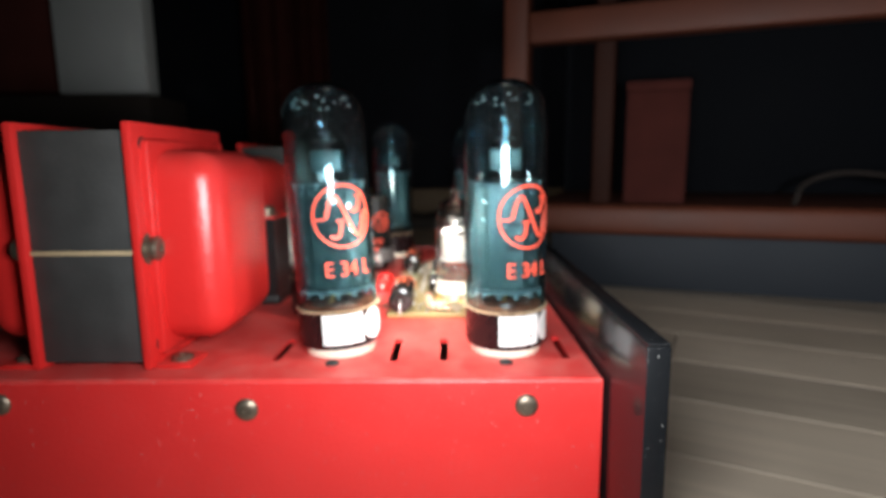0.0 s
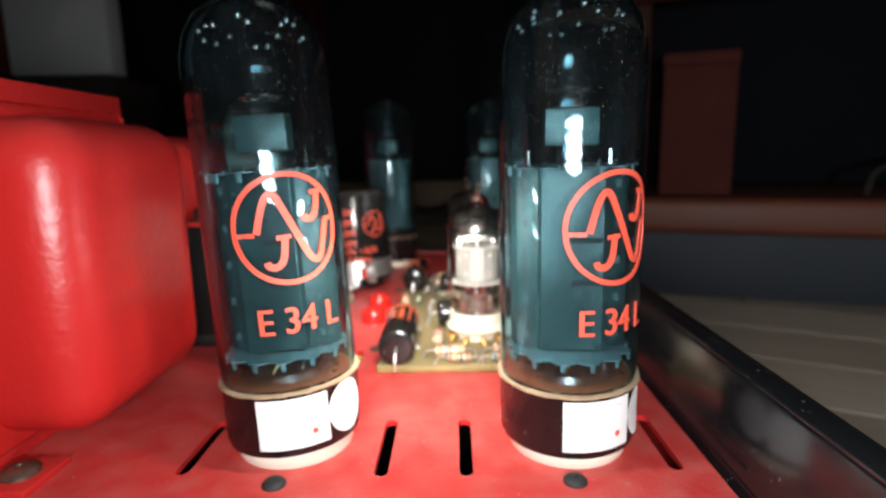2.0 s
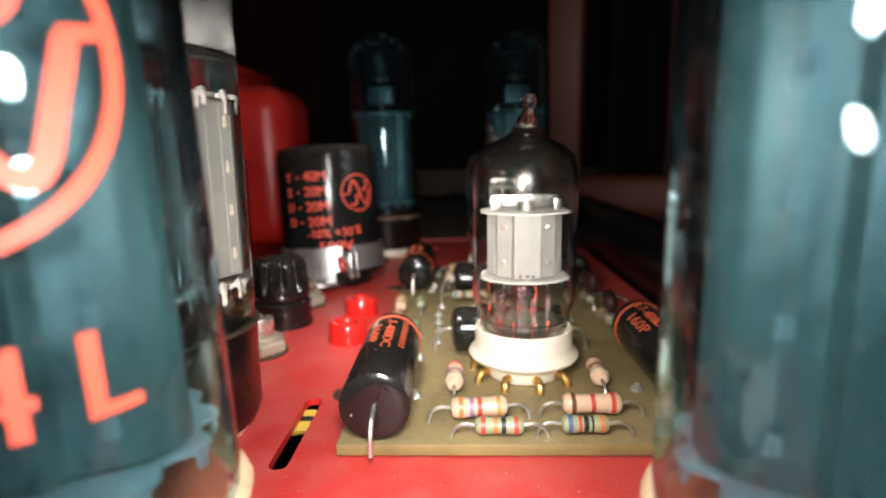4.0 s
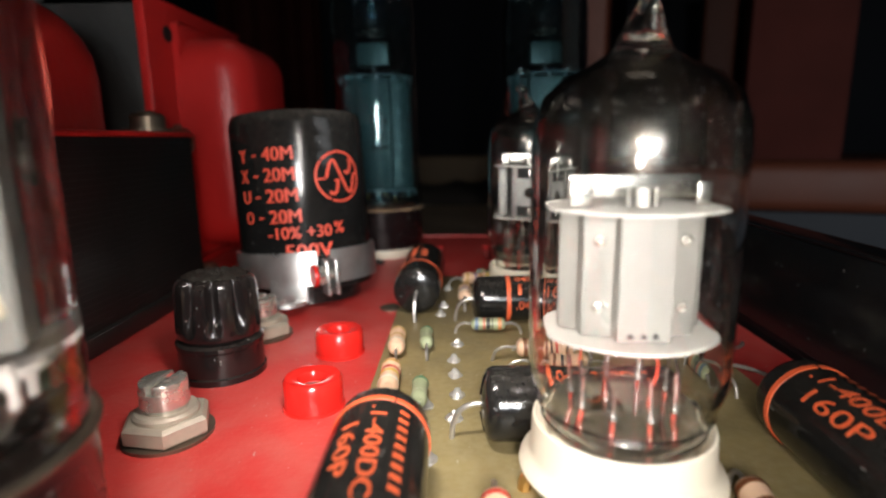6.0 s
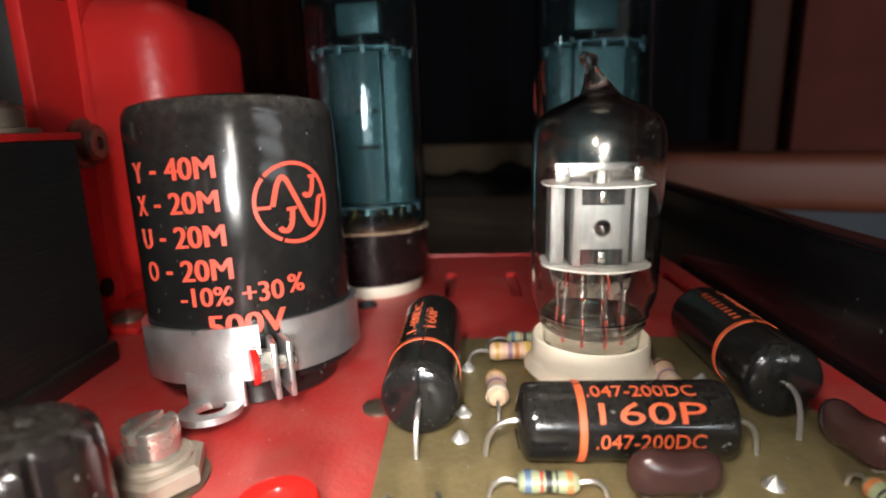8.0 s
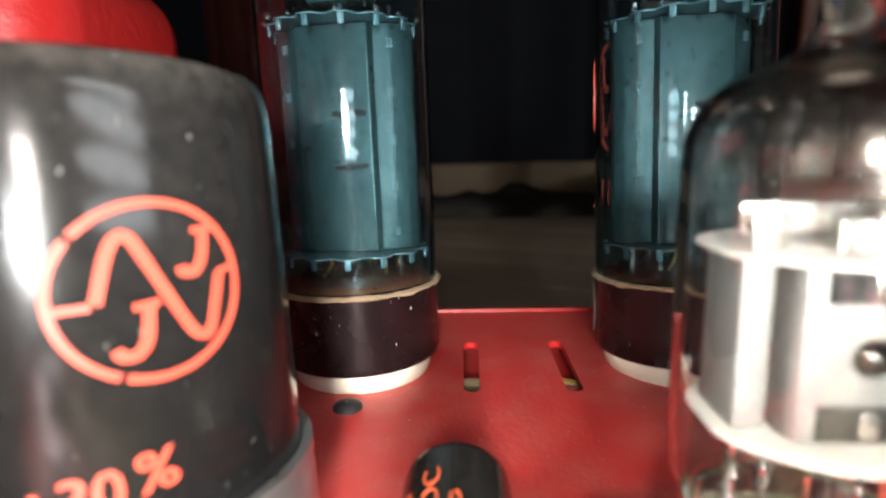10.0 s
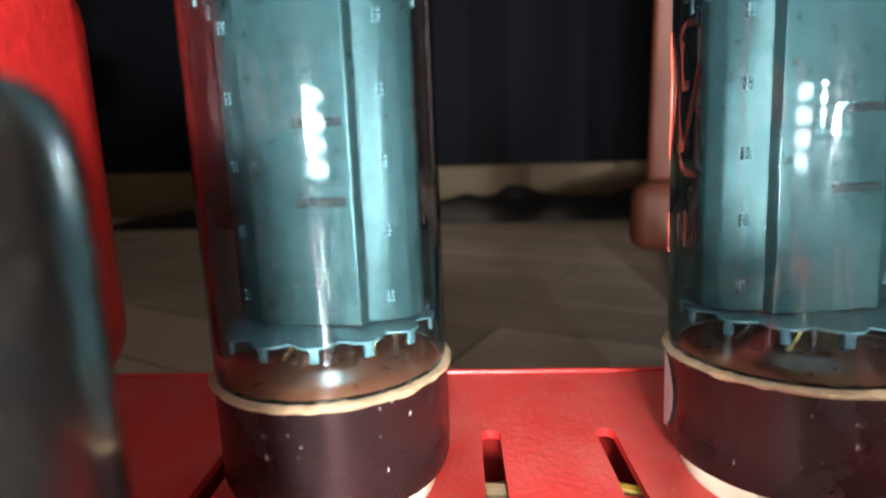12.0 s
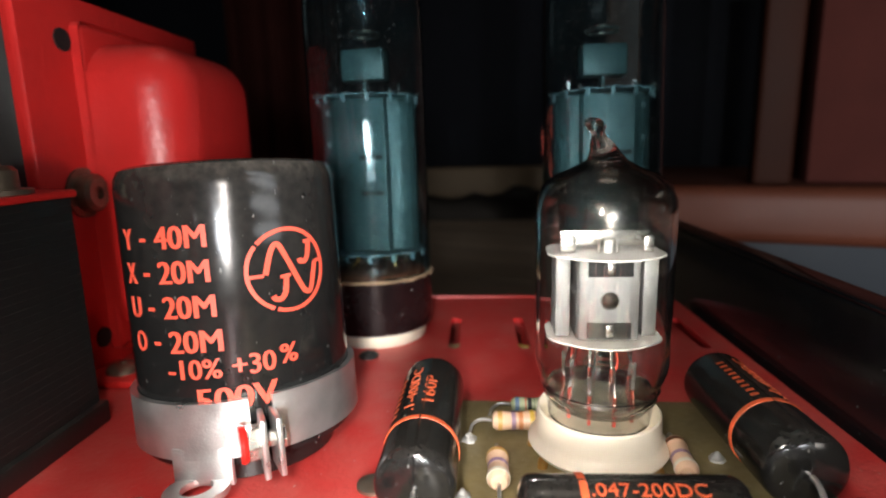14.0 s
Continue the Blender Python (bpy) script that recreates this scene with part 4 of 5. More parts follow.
        part("pin_top", sweep([(0.0060 * c, 0.0060 * s, 0.0136), (0.0060 * c + rng.uniform(-0.0003, 0.0003), 0.0060 * s, 0.0185 - 0.002 * (k % 3 == 0))], 0.00028, 6), NICKEL, t, "bright pin end above the glass button")
        part("glint_and_glass_bead", moved(lathe([(0.0003, 0), (0.0009, 0.0005), (0.0013, 0.0012), (0.0010, 0.0020), (0.0003, 0.0026), (0, 0.0026)], 14), Matrix.Translation((0.006 * c, 0.006 * s, 0.0132))), CLEAR_GLASS, t, "glass bead round a wire")
        part("lead_wire", sweep(arc([(0.006 * c, 0.006 * s, 0.0138), (0.0060 * c + rng.uniform(-0.0004, 0.0004), 0.0060 * s, 0.0168), (0.0058 * c + rng.uniform(-0.001, 0.001), 0.0056 * s + rng.uniform(-0.001, 0.001), 0.0198), (0.0048 * c, 0.0044 * s, 0.0224)], 3), 0.00017, 5), (NICKEL, NICKEL, NICKEL, PIN_RED)[k % 4], t)
    part("glass_button", lathe([(0, 0.0131), (0.0082, 0.0129), (0.0085, 0.0122), (0.0080, 0.0102), (0, 0.0100)], 40), NECK_GLASS, t, "grey pressed glass button")
    sink = 0.0026 * variant
    s = tagged(part("tube_socket", moved(lathe([(0, 0.0), (0.0078, 0.0), (0.0085, 0.0008), (0.0088, 0.0029), (0.0102, 0.0034), (0.0116, 0.0042), (0.0120, 0.0049), (0.0117, 0.0055), (0.0110, 0.0060), (0.0106, 0.0070), (0.0105, 0.0102), (0.0104, 0.0108), (0.0101, 0.0110), (0.0100, 0.0104), (0.0094, 0.0062), (0, 0.0060)], 56), Matrix.Translation((x, y, 0.0778 - sink))), CERAMIC), "white ceramic nine-pin socket with brass legs", "socket", "small sockets")
    for k in range(9):
        a = 2 * math.pi * (k + 0.5) / 9.6
        c, sn = math.cos(a), math.sin(a)
        part("contact", sweep(arc([(0.0075 * c, 0.0075 * sn, 0.0790), (0.0098 * c, 0.0098 * sn, 0.0796), (0.0110 * c, 0.0110 * sn, 0.0789), (0.0113 * c, 0.0113 * sn, 0.0773)], 3), 0.0009, 8), BRASS, s, "curled brass contact", Matrix.Translation((x, y, 0)))
    return t


signal_tube(0.0046, 0.2942, 0)
signal_tube(0.0048, 0.3873, 1)

# ---- circuit board ----
tagged(part("circuit_board", rbox(-0.0307, 0.0385, 0.2636, 0.4068, DECK + 0.0004, 0.0775, 0.0002), PCB), "olive brown circuit board screwed on the red deck", "circuit board")
BOARD = 0.0775


def film_capacitor(p, q, r, band, words, face, group, z=None, flat=False):
    """A black moulded tube from p to q; words lie at angle face on it."""
    p, q = Vector((*p, z or BOARD + r + 0.0003)), Vector((*q, z or BOARD + r + 0.0003))
    n = (q - p).length
    d = (q - p).normalized()
    x_ax = Vector((d.y, -d.x, 0))
    m = Matrix((x_ax, Vector((0, 0, 1)), d)).transposed().to_4x4()
    if m.determinant() < 0:
        m = Matrix((-x_ax, Vector((0, 0, 1)), d)).transposed().to_4x4()
    e = new("film_capacitor")
    tagged(e, "black tubular film capacitor with orange band and lettering", "capacitor", group)
    e.matrix_basis = Matrix.Translation(p) @ m
    near = [(0, 0.0), (0.0012, 0.0), (r * 0.6, 0.0001), (r * 0.93, 0.0002), (r * 0.975, 0.0004), (r, 0.0010)] if flat else [(0, 0.0), (0.0012, 0.0), (r * 0.5, 0.0002), (r * 0.8, 0.0006), (r * 0.93, 0.0010), (r * 0.985, 0.0016), (r, 0.0026)]
    part("body", lathe(near + [(r, n - 0.0026), (r * 0.985, n - 0.0016), (r * 0.93, n - 0.0010), (r * 0.8, n - 0.0006), (r * 0.5, n - 0.0002), (0, n)], 48), CAP_BLACK, e, "black moulded body with a seam")
    part("band", lathe([(r * 0.99, band), (r + 0.00012, band + 0.0001), (r + 0.00012, band + 0.0010), (r * 0.99, band + 0.0011)], 40), PRINT_ORANGE, e, "orange printed band")
    # the mould seam, a fine ridge round the whole body
    line = [(0.0014, -0.00005), (r * 0.8, 0.0005), (r * 0.99, 0.0016), (r + 0.00005, 0.0030), (r + 0.00005, n - 0.0030), (r * 0.99, n - 0.0016), (r * 0.8, n - 0.0005), (0.0014, n + 0.00005)]
    for side in (1, -1):
        ca, sa = side * math.cos(radians(face)), side * math.sin(radians(face))
        part("seam", sweep([(u * ca, u * sa, w) for u, w in line], 0.00016, 5), CAP_BLACK, e)
    z_end = -(p.z - BOARD)
    for base, out in ((0.0002, -1), (n - 0.0002, 1)):
        end = base + out * 0.0042
        part("lead", sweep(arc([(0, 0, base), (0, -0.0002, base + out * 0.0016), (0.0001, -0.0012, base + out * 0.0032), (0.0002, z_end * 0.55, end), (0.0002, z_end, end + out * 0.0003)], 4), 0.00042, 7), LEAD, e, "bent tinned lead")
    for body, z0, z1, a0, a1, kind in words:
        if kind == "bar":
            part("print_bar", along(patch(2, 3), r, z0, z1, a0, a1, 0.00009), PRINT_ORANGE, e)
        else:
            part("lettering", along(letters(body), r, z0, z1, a0, a1, 0.00009), PRINT_ORANGE, e, "orange lettering")
    return e


# words run with the axis; angle 90 is the top of a lying tube
def brand(z0, z1, a0, a1, n=7):
    """Unreadable brand print: a row of short bars."""
    w = (z1 - z0) / n
    return [("", z0 + w * k, z0 + w * (k + 0.5), a0, a1, "bar") for k in range(n)]


film_capacitor((-0.0240, 0.2640), (-0.0246, 0.3005), 0.0062, 0.0315, [(".1-400DC", 0.0300, 0.0130, 86, 104, ""), ("160P", 0.0265, 0.0165, 57, 76, "")] + brand(0.0300, 0.0140, 117, 129, 9), 110, "long capacitors", flat=True)
film_capacitor((0.0341, 0.3095), (0.0338, 0.2722), 0.0062, 0.0040, [(".1-400DC", 0.0065, 0.0245, 112, 91, ""), ("160P", 0.0095, 0.0205, 143, 121, "")] + brand(0.0065, 0.0225, 78, 68, 9), 90, "long capacitors")
film_capacitor((-0.0252, 0.3658), (-0.0248, 0.4020), 0.0060, 0.0100, [(".1-400DC", 0.0130, 0.0300, 76, 58, ""), ("160P", 0.0160, 0.0260, 106, 86, "")] + brand(0.0130, 0.0290, 46, 33), 90, "long capacitors")
film_capacitor((0.0312, 0.3706), (0.0312, 0.4040), 0.0062, 0.0110, [(".1-400DC", 0.0135, 0.0290, 122, 102, ""), ("160P", 0.0155, 0.0260, 152, 132, "")] + brand(0.0135, 0.0280, 80, 68, 9), 90, "long capacitors")
film_capacitor((-0.0112, 0.3620), (0.0186, 0.3623), 0.0054, 0.0078, [("160P", 0.0105, 0.0245, 157, 127, ""), (".047-200DC", 0.0092, 0.0238, 117, 96, ""), (".047-200DC", 0.0100, 0.0242, 193, 171, "")], 90, "short capacitors", z=0.0832)
film_capacitor((-0.0115, 0.3082), (0.0176, 0.3084), 0.0054, 0.0078, [("160P", 0.0105, 0.0245, 157, 127, ""), (".047-200DC", 0.0092, 0.0238, 117, 96, ""), (".047-200DC", 0.0100, 0.0242, 193, 171, "")], 90, "short capacitors", z=0.0832)


def resistor(p, q, r, mat, bands, tone, reach=0.0042, lift=0.0009):
    z = BOARD + r + lift
    p, q = Vector((*p, z)), Vector((*q, z))
    n = (q - p).length
    d = (q - p).normalized()
    m = Matrix((Vector((0, 0, 1)).cross(d) * -1, Vector((0, 0, 1)), d)).transposed().to_4x4()
    if m.determinant() < 0:
        m = Matrix((Vector((0, 0, 1)).cross(d), Vector((0, 0, 1)), d)).transposed().to_4x4()
    e = new("resistor")
    tagged(e, tone + " carbon resistor with colour bands on the circuit board", "resistor", "resistors")
    e.matrix_basis = Matrix.Translation(p) @ m
    part("body", lathe([(0, 0), (r * 0.7, 0.0002), (r * 0.98, 0.0008), (r * 1.04, 0.0016), (r * 0.98, 0.0025), (r * 0.92, 0.0031), (r * 0.92, n - 0.0031), (r * 0.98, n - 0.0025), (r * 1.04, n - 0.0016), (r * 0.98, n - 0.0008), (r * 0.7, n - 0.0002), (0, n)], 24), mat, e)
    for f, c in bands:
        zz = n * f
        rr = r * (1.045 if f < 0.22 or f > 0.78 else 0.945)
        part("band", lathe([(rr - 0.0002, zz - 0.00042), (rr, zz - 0.0004), (rr, zz + 0.0004), (rr - 0.0002, zz + 0.00042)], 24), BAND[c], e, c + " band")
    for base, out in ((0, -1), (n, 1)):
        part("lead", sweep(arc([(0, 0, base), (0, 0.0002, base + out * reach * 0.45), (0, -0.0007, base + out * reach * 0.85), (0, -(r + lift), base + out * reach)], 4), 0.00033, 6), LEAD, e)
    return e


TAN = [(0.17, "orange"), (0.36, "violet"), (0.5, "red"), (0.83, "gold")]
TAN2 = [(0.17, "brown"), (0.38, "black"), (0.55, "red"), (0.83, "gold")]
RB = [(0.17, "brown"), (0.5, "red"), (0.83, "red")]
GB = [(0.17, "red"), (0.42, "orange"), (0.58, "black"), (0.83, "red")]
GB2 = [(0.17, "blue"), (0.36, "red"), (0.5, "black"), (0.66, "black"), (0.83, "orange")]
resistor((-0.0106, 0.2815), (-0.0105, 0.2912), 0.0018, BEIGE, [(0.17, "pale"), (0.5, "violet"), (0.83, "red")], "beige")
resistor((0.0193, 0.2838), (0.0197, 0.2935), 0.0018, BEIGE, [(0.17, "pale"), (0.5, "brown"), (0.83, "brown")], "beige")
resistor((-0.0112, 0.2714), (-0.0008, 0.2722), 0.0019, BEIGE, TAN, "beige")
resistor((0.0093, 0.2730), (0.0202, 0.2732), 0.0019, BEIGE, RB, "beige")
resistor((-0.0070, 0.2657), (0.0015, 0.2657), 0.0015, GREEN_LACQUER, GB, "sage green")
resistor((0.0079, 0.2662), (0.0161, 0.2662), 0.0015, GREEN_LACQUER, GB2, "sage green")
resistor((-0.0130, 0.3735), (-0.0129, 0.3820), 0.0018, BEIGE, [(0.17, "pale"), (0.5, "violet"), (0.83, "gold")], "beige")
resistor((0.0166, 0.3765), (0.0176, 0.3862), 0.0018, BEIGE, [(0.17, "pale"), (0.45, "violet"), (0.83, "brown")], "beige")
resistor((-0.0135, 0.3931), (-0.0045, 0.3934), 0.0018, BEIGE, [(0.17, "gold"), (0.45, "violet"), (0.6, "orange"), (0.83, "yellow")], "beige")
resistor((-0.0095, 0.4002), (-0.0020, 0.4002), 0.0015, GREEN_LACQUER, GB2, "sage green")
resistor((-0.0119, 0.3532), (-0.0040, 0.3530), 0.0014, GREEN_LACQUER, GB2, "sage green", 0.0036)
resistor((-0.0032, 0.3375), (0.0066, 0.3378), 0.0018, BEIGE, TAN2, "beige", 0.0048)
resistor((-0.0010, 0.3306), (0.0088, 0.3308), 0.0018, BEIGE, TAN2, "beige", 0.0048)
resistor((-0.0272, 0.3372), (-0.0279, 0.3475), 0.0017, BEIGE, [(0.2, "pale"), (0.5, "gold"), (0.83, "gold")], "beige", 0.0035)
resistor((-0.0267, 0.3190), (-0.0271, 0.3292), 0.0018, BEIGE, [(0.17, "pale"), (0.45, "yellow"), (0.6, "red"), (0.83, "gold")], "beige", 0.0035)
resistor((-0.0213, 0.3405), (-0.0218, 0.3490), 0.0014, GREEN_LACQUER, [(0.3, "pale"), (0.83, "green")], "sage green", 0.003)
resistor((-0.0212, 0.3148), (-0.0214, 0.3232), 0.0014, GREEN_LACQUER, [(0.3, "pale"), (0.83, "green")], "sage green", 0.003)
resistor((0.0318, 0.3448), (0.0312, 0.3530), 0.0014, GREEN_LACQUER, GB2, "sage green", 0.003)
resistor((0.0322, 0.3240), (0.0318, 0.3325), 0.0014, GREEN_LACQUER, GB2, "sage green", 0.003)


def dipped_capacitor(x, y, rz, tall):
    e = thing("dipped_capacitor", x, y, BOARD, "dark brown dipped capacitor shaped like a bean on wire legs", "capacitor", "dipped capacitors", rz=rz)
    bm = bmesh.new()
    bmesh.ops.create_uvsphere(bm, u_segments=28, v_segments=18, radius=1)
    for v in bm.verts:
        waist = 1 - 0.24 * math.exp(-(v.co.x / 0.35) ** 2)
        sgn = lambda a, k: math.copysign(abs(a) ** k, a)
        v.co = Vector((0.0058 * sgn(v.co.x, 0.8), 0.0022 * v.co.y, tall / 2 + 0.0012 + tall / 2 * sgn(v.co.z, 0.8) * waist))
    part("body", bm, BROWN_CAP, e, "brown dipped bean-shaped body", sharp=3)
    for s in (-1, 1):
        part("lead", sweep(arc([(0.0032 * s, 0, 0.0015), (0.0036 * s, -0.002, 0.0013), (0.0060 * s, -0.0065, 0.0011), (0.0098 * s, -0.0085, 0.0008), (0.0102 * s, -0.0087, 0.0)], 4), 0.0004, 6), LEAD, e)
    return e


dipped_capacitor(0.0070, 0.3514, 0, 0.0072)
dipped_capacitor(0.0342, 0.3600, 100, 0.0074)
dipped_capacitor(0.0062, 0.3150, 180, 0.0058)
dipped_capacitor(0.0350, 0.3365, 80, 0.0066)


def solder_blob(x, y, k):
    rng = random.Random(k)
    bm = lathe([(0.0014, 0), (0.0013, 0.0004), (0.0007, 0.0008), (0.00035, 0.0014), (0, 0.0016)], 14)
    for v in bm.verts:
        v.co += Vector((rng.uniform(-1, 1), rng.uniform(-1, 1), 0)) * 0.00018
    return tagged(part("solder_joint", moved(bm, Matrix.Translation((x, y, BOARD))), SOLDER), "bright solder joint with a wire stub", "solder", "solder joints")


for k, (x, y) in enumerate(((-0.015, 0.3459), (-0.0156, 0.3373), (-0.0154, 0.3303), (-0.0192, 0.3664), (-0.0186, 0.3738), (-0.0177, 0.3908), (0.0247, 0.3853), (-0.019, 0.3026), (-0.0184, 0.2822), (0.027, 0.285), (-0.0203, 0.3181), (-0.015, 0.322), (0.0215, 0.3555), (0.0225, 0.3315), (0.020, 0.345), (-0.0155, 0.314))):
    solder_blob(x, y, k)
for x, y in ((-0.0338, 0.3800), (-0.0340, 0.2880)):
    tagged(part("board_clip", moved(lathe([(0, 0), (0.0028, 0), (0.0028, 0.0006), (0.0022, 0.0009), (0, 0.0009)], 20), Matrix.Translation((x, y, DECK))), BRONZE), "dull bronze board spacer on the deck", "spacer", "board spacers")

# ---- can capacitor with its clamp ----
CAN = (-0.0609, 0.3963)
can = new("can_capacitor")
tagged(can, "black-sleeved can capacitor with red ratings in a zinc clamp", "capacitor")
can.matrix_basis = lean(CAN[0], CAN[1], -0.0540, 0.0834, 0)
part("sleeve", lathe([(0, 0.0042), (0.0187, 0.0042), (0.0190, 0.0052), (0.0190, 0.0498), (0.0188, 0.0517), (0.0182, 0.0530), (0.0170, 0.0535), (0.0160, 0.0534), (0.0153, 0.0525), (0, 0.0525)], 72), CAN_BLACK, can, "glossy black shrink sleeve with a dusty rim")
part("wafer", lathe([(0, 0.0), (0.0150, 0.0), (0.0150, 0.0042), (0, 0.0042)], 40), BAKELITE, can, "dark mounting wafer under the can")
RC = 0.0190
for mark, body, a0, a1, zc in (("Y", "40M", -104.1, -78.3, 0.0418), ("X", "20M", -104.0, -78.3, 0.0363), ("U", "20M", -103.6, -77.2, 0.0307), ("O", "20M", -102.3, -75.8, 0.0251)):
    part("rating", around(letters(body, 0.03), RC, a0, a1, zc - 0.0018, zc + 0.0018), PRINT_RED, can, "red printed rating")
    part("rating", around(letters(mark, 0.03), RC, a0 - 24.5, a0 - 15.5, zc - 0.0017, zc + 0.0017), PRINT_RED, can)
    part("rating", around(patch(2, 1), RC, a0 - 9.5, a0 - 5, zc - 0.0005, zc + 0.0001), PRINT_RED, can)
part("rating", around(letters("-10%", 0.025), RC, -104.8, -77.6, 0.0190, 0.0222), PRINT_RED, can)
part("rating", around(letters("+30", 0.025), RC, -73, -52.5, 0.0190, 0.0223), PRINT_RED, can)
part("rating", around(letters("%", 0.025), RC, -50.3, -41.1, 0.0196, 0.0228), PRINT_RED, can)
part("rating", around(letters("500V", 0.03), RC, -91.7, -52.7, 0.0136, 0.0174), PRINT_RED, can)
part("emblem", around(emblem(True), RC, -63.5, -19.0, 0.0279, 0.0421), PRINT_RED, can, "red ring emblem with a wave")
clamp = new("can_clamp")
tagged(clamp, "zinc-plated ring clamp with bolted ears round a can capacitor", "clamp")
clamp.matrix_basis = can.matrix_basis @ Matrix.Rotation(radians(3), 4, "Z")


def strap(a0, a1, z0, z1, r0, r1, n=40):
    bm = bmesh.new()
    rows = []
    for k in range(n + 1):
        a = radians(a0 + (a1 - a0) * k / n)
        rows.append([bm.verts.new((r * math.cos(a), r * math.sin(a), z)) for r, z in ((r0, z0), (r1, z0), (r1, z1), (r0, z1))])
    for a, b in zip(rows, rows[1:]):
        for k in range(4):
            bm.faces.new((a[k], b[k], b[(k + 1) % 4], a[(k + 1) % 4]))
    bm.faces.new(rows[0])
    bm.faces.new(rows[-1][::-1])
    return bm


part("ring", strap(-60, 289.5, 0.0060, 0.0153, 0.0191, 0.0202, 72), ZINC, clamp, "galvanised steel ring")
for a in (-60.5, -66.0):
    part("ear", moved(rbox(0.0189, 0.0254, -0.0005, 0.0005, 0.0036, 0.0131, 0.0003), Matrix.Rotation(radians(a), 4, "Z")), ZINC, clamp, "upright clamp ear")
part("bolt", moved(lathe([(0, -0.0022), (0.0019, -0.0022), (0.0019, -0.0014), (0.0013, -0.0014), (0.0013, 0.0010), (0.0027, 0.0010), (0.0028, 0.0036), (0.0014, 0.0038), (0.0014, 0.0046), (0, 0.0046)], 6), Matrix.Rotation(radians(-63), 4, "Z") @ pose(0.0222, 0, 0.0090, 90, 0, 0)), STEEL, clamp, "hexagon bolt through the ears")
ang = radians(-94)
# the foot: a strip that comes down from the ring and bends outwards, with a round hole
part("foot_stem", moved(joined(rbox(0.0189, 0.0200, -0.0050, 0.0050, 0.0022, 0.0080, 0.0003)), Matrix.Rotation(ang, 4, "Z")), ZINC, clamp, "bent strip below the ring")
ring = strap(0, 360, 0.0016, 0.0027, 0.0025, 0.0050, 28)
part("foot", joined(moved(ring, Matrix.Rotation(ang, 4, "Z") @ Matrix.Translation((0.0222, 0, 0))), moved(rbox(0.0189, 0.0199, -0.0050, 0.0050, 0.0016, 0.0027, 0.0002), Matrix.Rotation(ang, 4, "Z"))), ZINC, clamp, "flat mounting foot with a round hole")
part("washer", moved(lathe([(0, 0.0037), (0.0029, 0.0037), (0.0031, 0.0042), (0.0029, 0.0048), (0, 0.0048)], 20), Matrix.Rotation(radians(-63), 4, "Z") @ pose(0.0222, 0, 0.0090, 90, 0, 0)), GLOSS_RED, clamp, "red insulating washer on the bolt")


# ---- fuse holder, jacks, nuts ----
def fuse_holder(x, y):
    e = thing("fuse_holder", x, y, DECK, "fluted black bakelite fuse holder cap, dusty on top", "fuse holder")
    part("collar", lathe([(0, 0), (0.0086, 0), (0.0086, 0.0012), (0.0083, 0.0015), (0.0082, 0.0062), (0.0085, 0.0066), (0.0085, 0.0074), (0.0080, 0.0079), (0, 0.0079)], 48), BAKELITE, e, "smooth black collar")
    n, flutes = 120, 10
    bm = bmesh.new()
    rings = []
    for zz, rr, deep in ((0.0079, 0.0074, 0), (0.0084, 0.0079, 0), (0.0100, 0.0081, 0.0), (0.0111, 0.0081, 0.0010), (0.0135, 0.0080, 0.0016), (0.0180, 0.0078, 0.0018), (0.0193, 0.0075, 0.0017), (0.0200, 0.0069, 0.0012), (0.0204, 0.0056, 0.0), (0.0202, 0.0028, 0)):
        ring = []
        for k in range(n):
            a = 2 * math.pi * k / n
            s = max(0.0, math.cos(flutes * a)) ** 0.7
            r = rr - deep * s
            ring.append(bm.verts.new((r * math.cos(a), r * math.sin(a), zz)))
        rings.append(ring)
    for a, b in zip(rings, rings[1:]):
        for k in range(n):
            bm.faces.new((a[k], a[(k + 1) % n], b[(k + 1) % n], b[k]))
    bm.faces.new(rings[-1])
    part("cap", bm, BAKELITE, e, "fluted black screw cap", sharp=0.9)
    film = lathe([(0.0060 - 0.0003 * k, 0.02025 + 0.0004 * min(1, k / 5)) for k in range(20)] + [(0, 0.0206)], 56)
    for v in film.verts:
        v.co.z += 0.0007 * abs(noise.noise(v.co * 900)) + 0.0005 * noise.noise(v.co * 2200)
    part("dust_film", film, material("grey_dust", (0.022, 0.019, 0.016), 0.5, spread=0.6, scale=700, bump=0.8, specks=0.6), e, "grey dust on the cap", sharp=3)
    return e


fuse_holder(-0.0633, 0.3388)


def red_jack(x, y):
    e = thing("red_jack", x, y, DECK, "glossy red plastic test jack with a round hole", "test jack", "red jacks")
    part("body", lathe([(0.0055, 0), (0.0055, 0.0002), (0.0052, 0.0004), (0.0052, 0.0050), (0.0048, 0.0056), (0.0040, 0.0057), (0.0027, 0.0053), (0.0023, 0.0044), (0.0022, 0.0005), (0, 0.0005)], 48), GLOSS_RED, e, "glossy red plastic collar")
    part("contact", lathe([(0.0021, 0.0006), (0.0021, 0.0036), (0.0016, 0.0036), (0.0015, 0.0008)], 24), LEAD, e, "tinned contact sleeve")
    return e


red_jack(-0.0411, 0.3484)
red_jack(-0.0405, 0.3236)


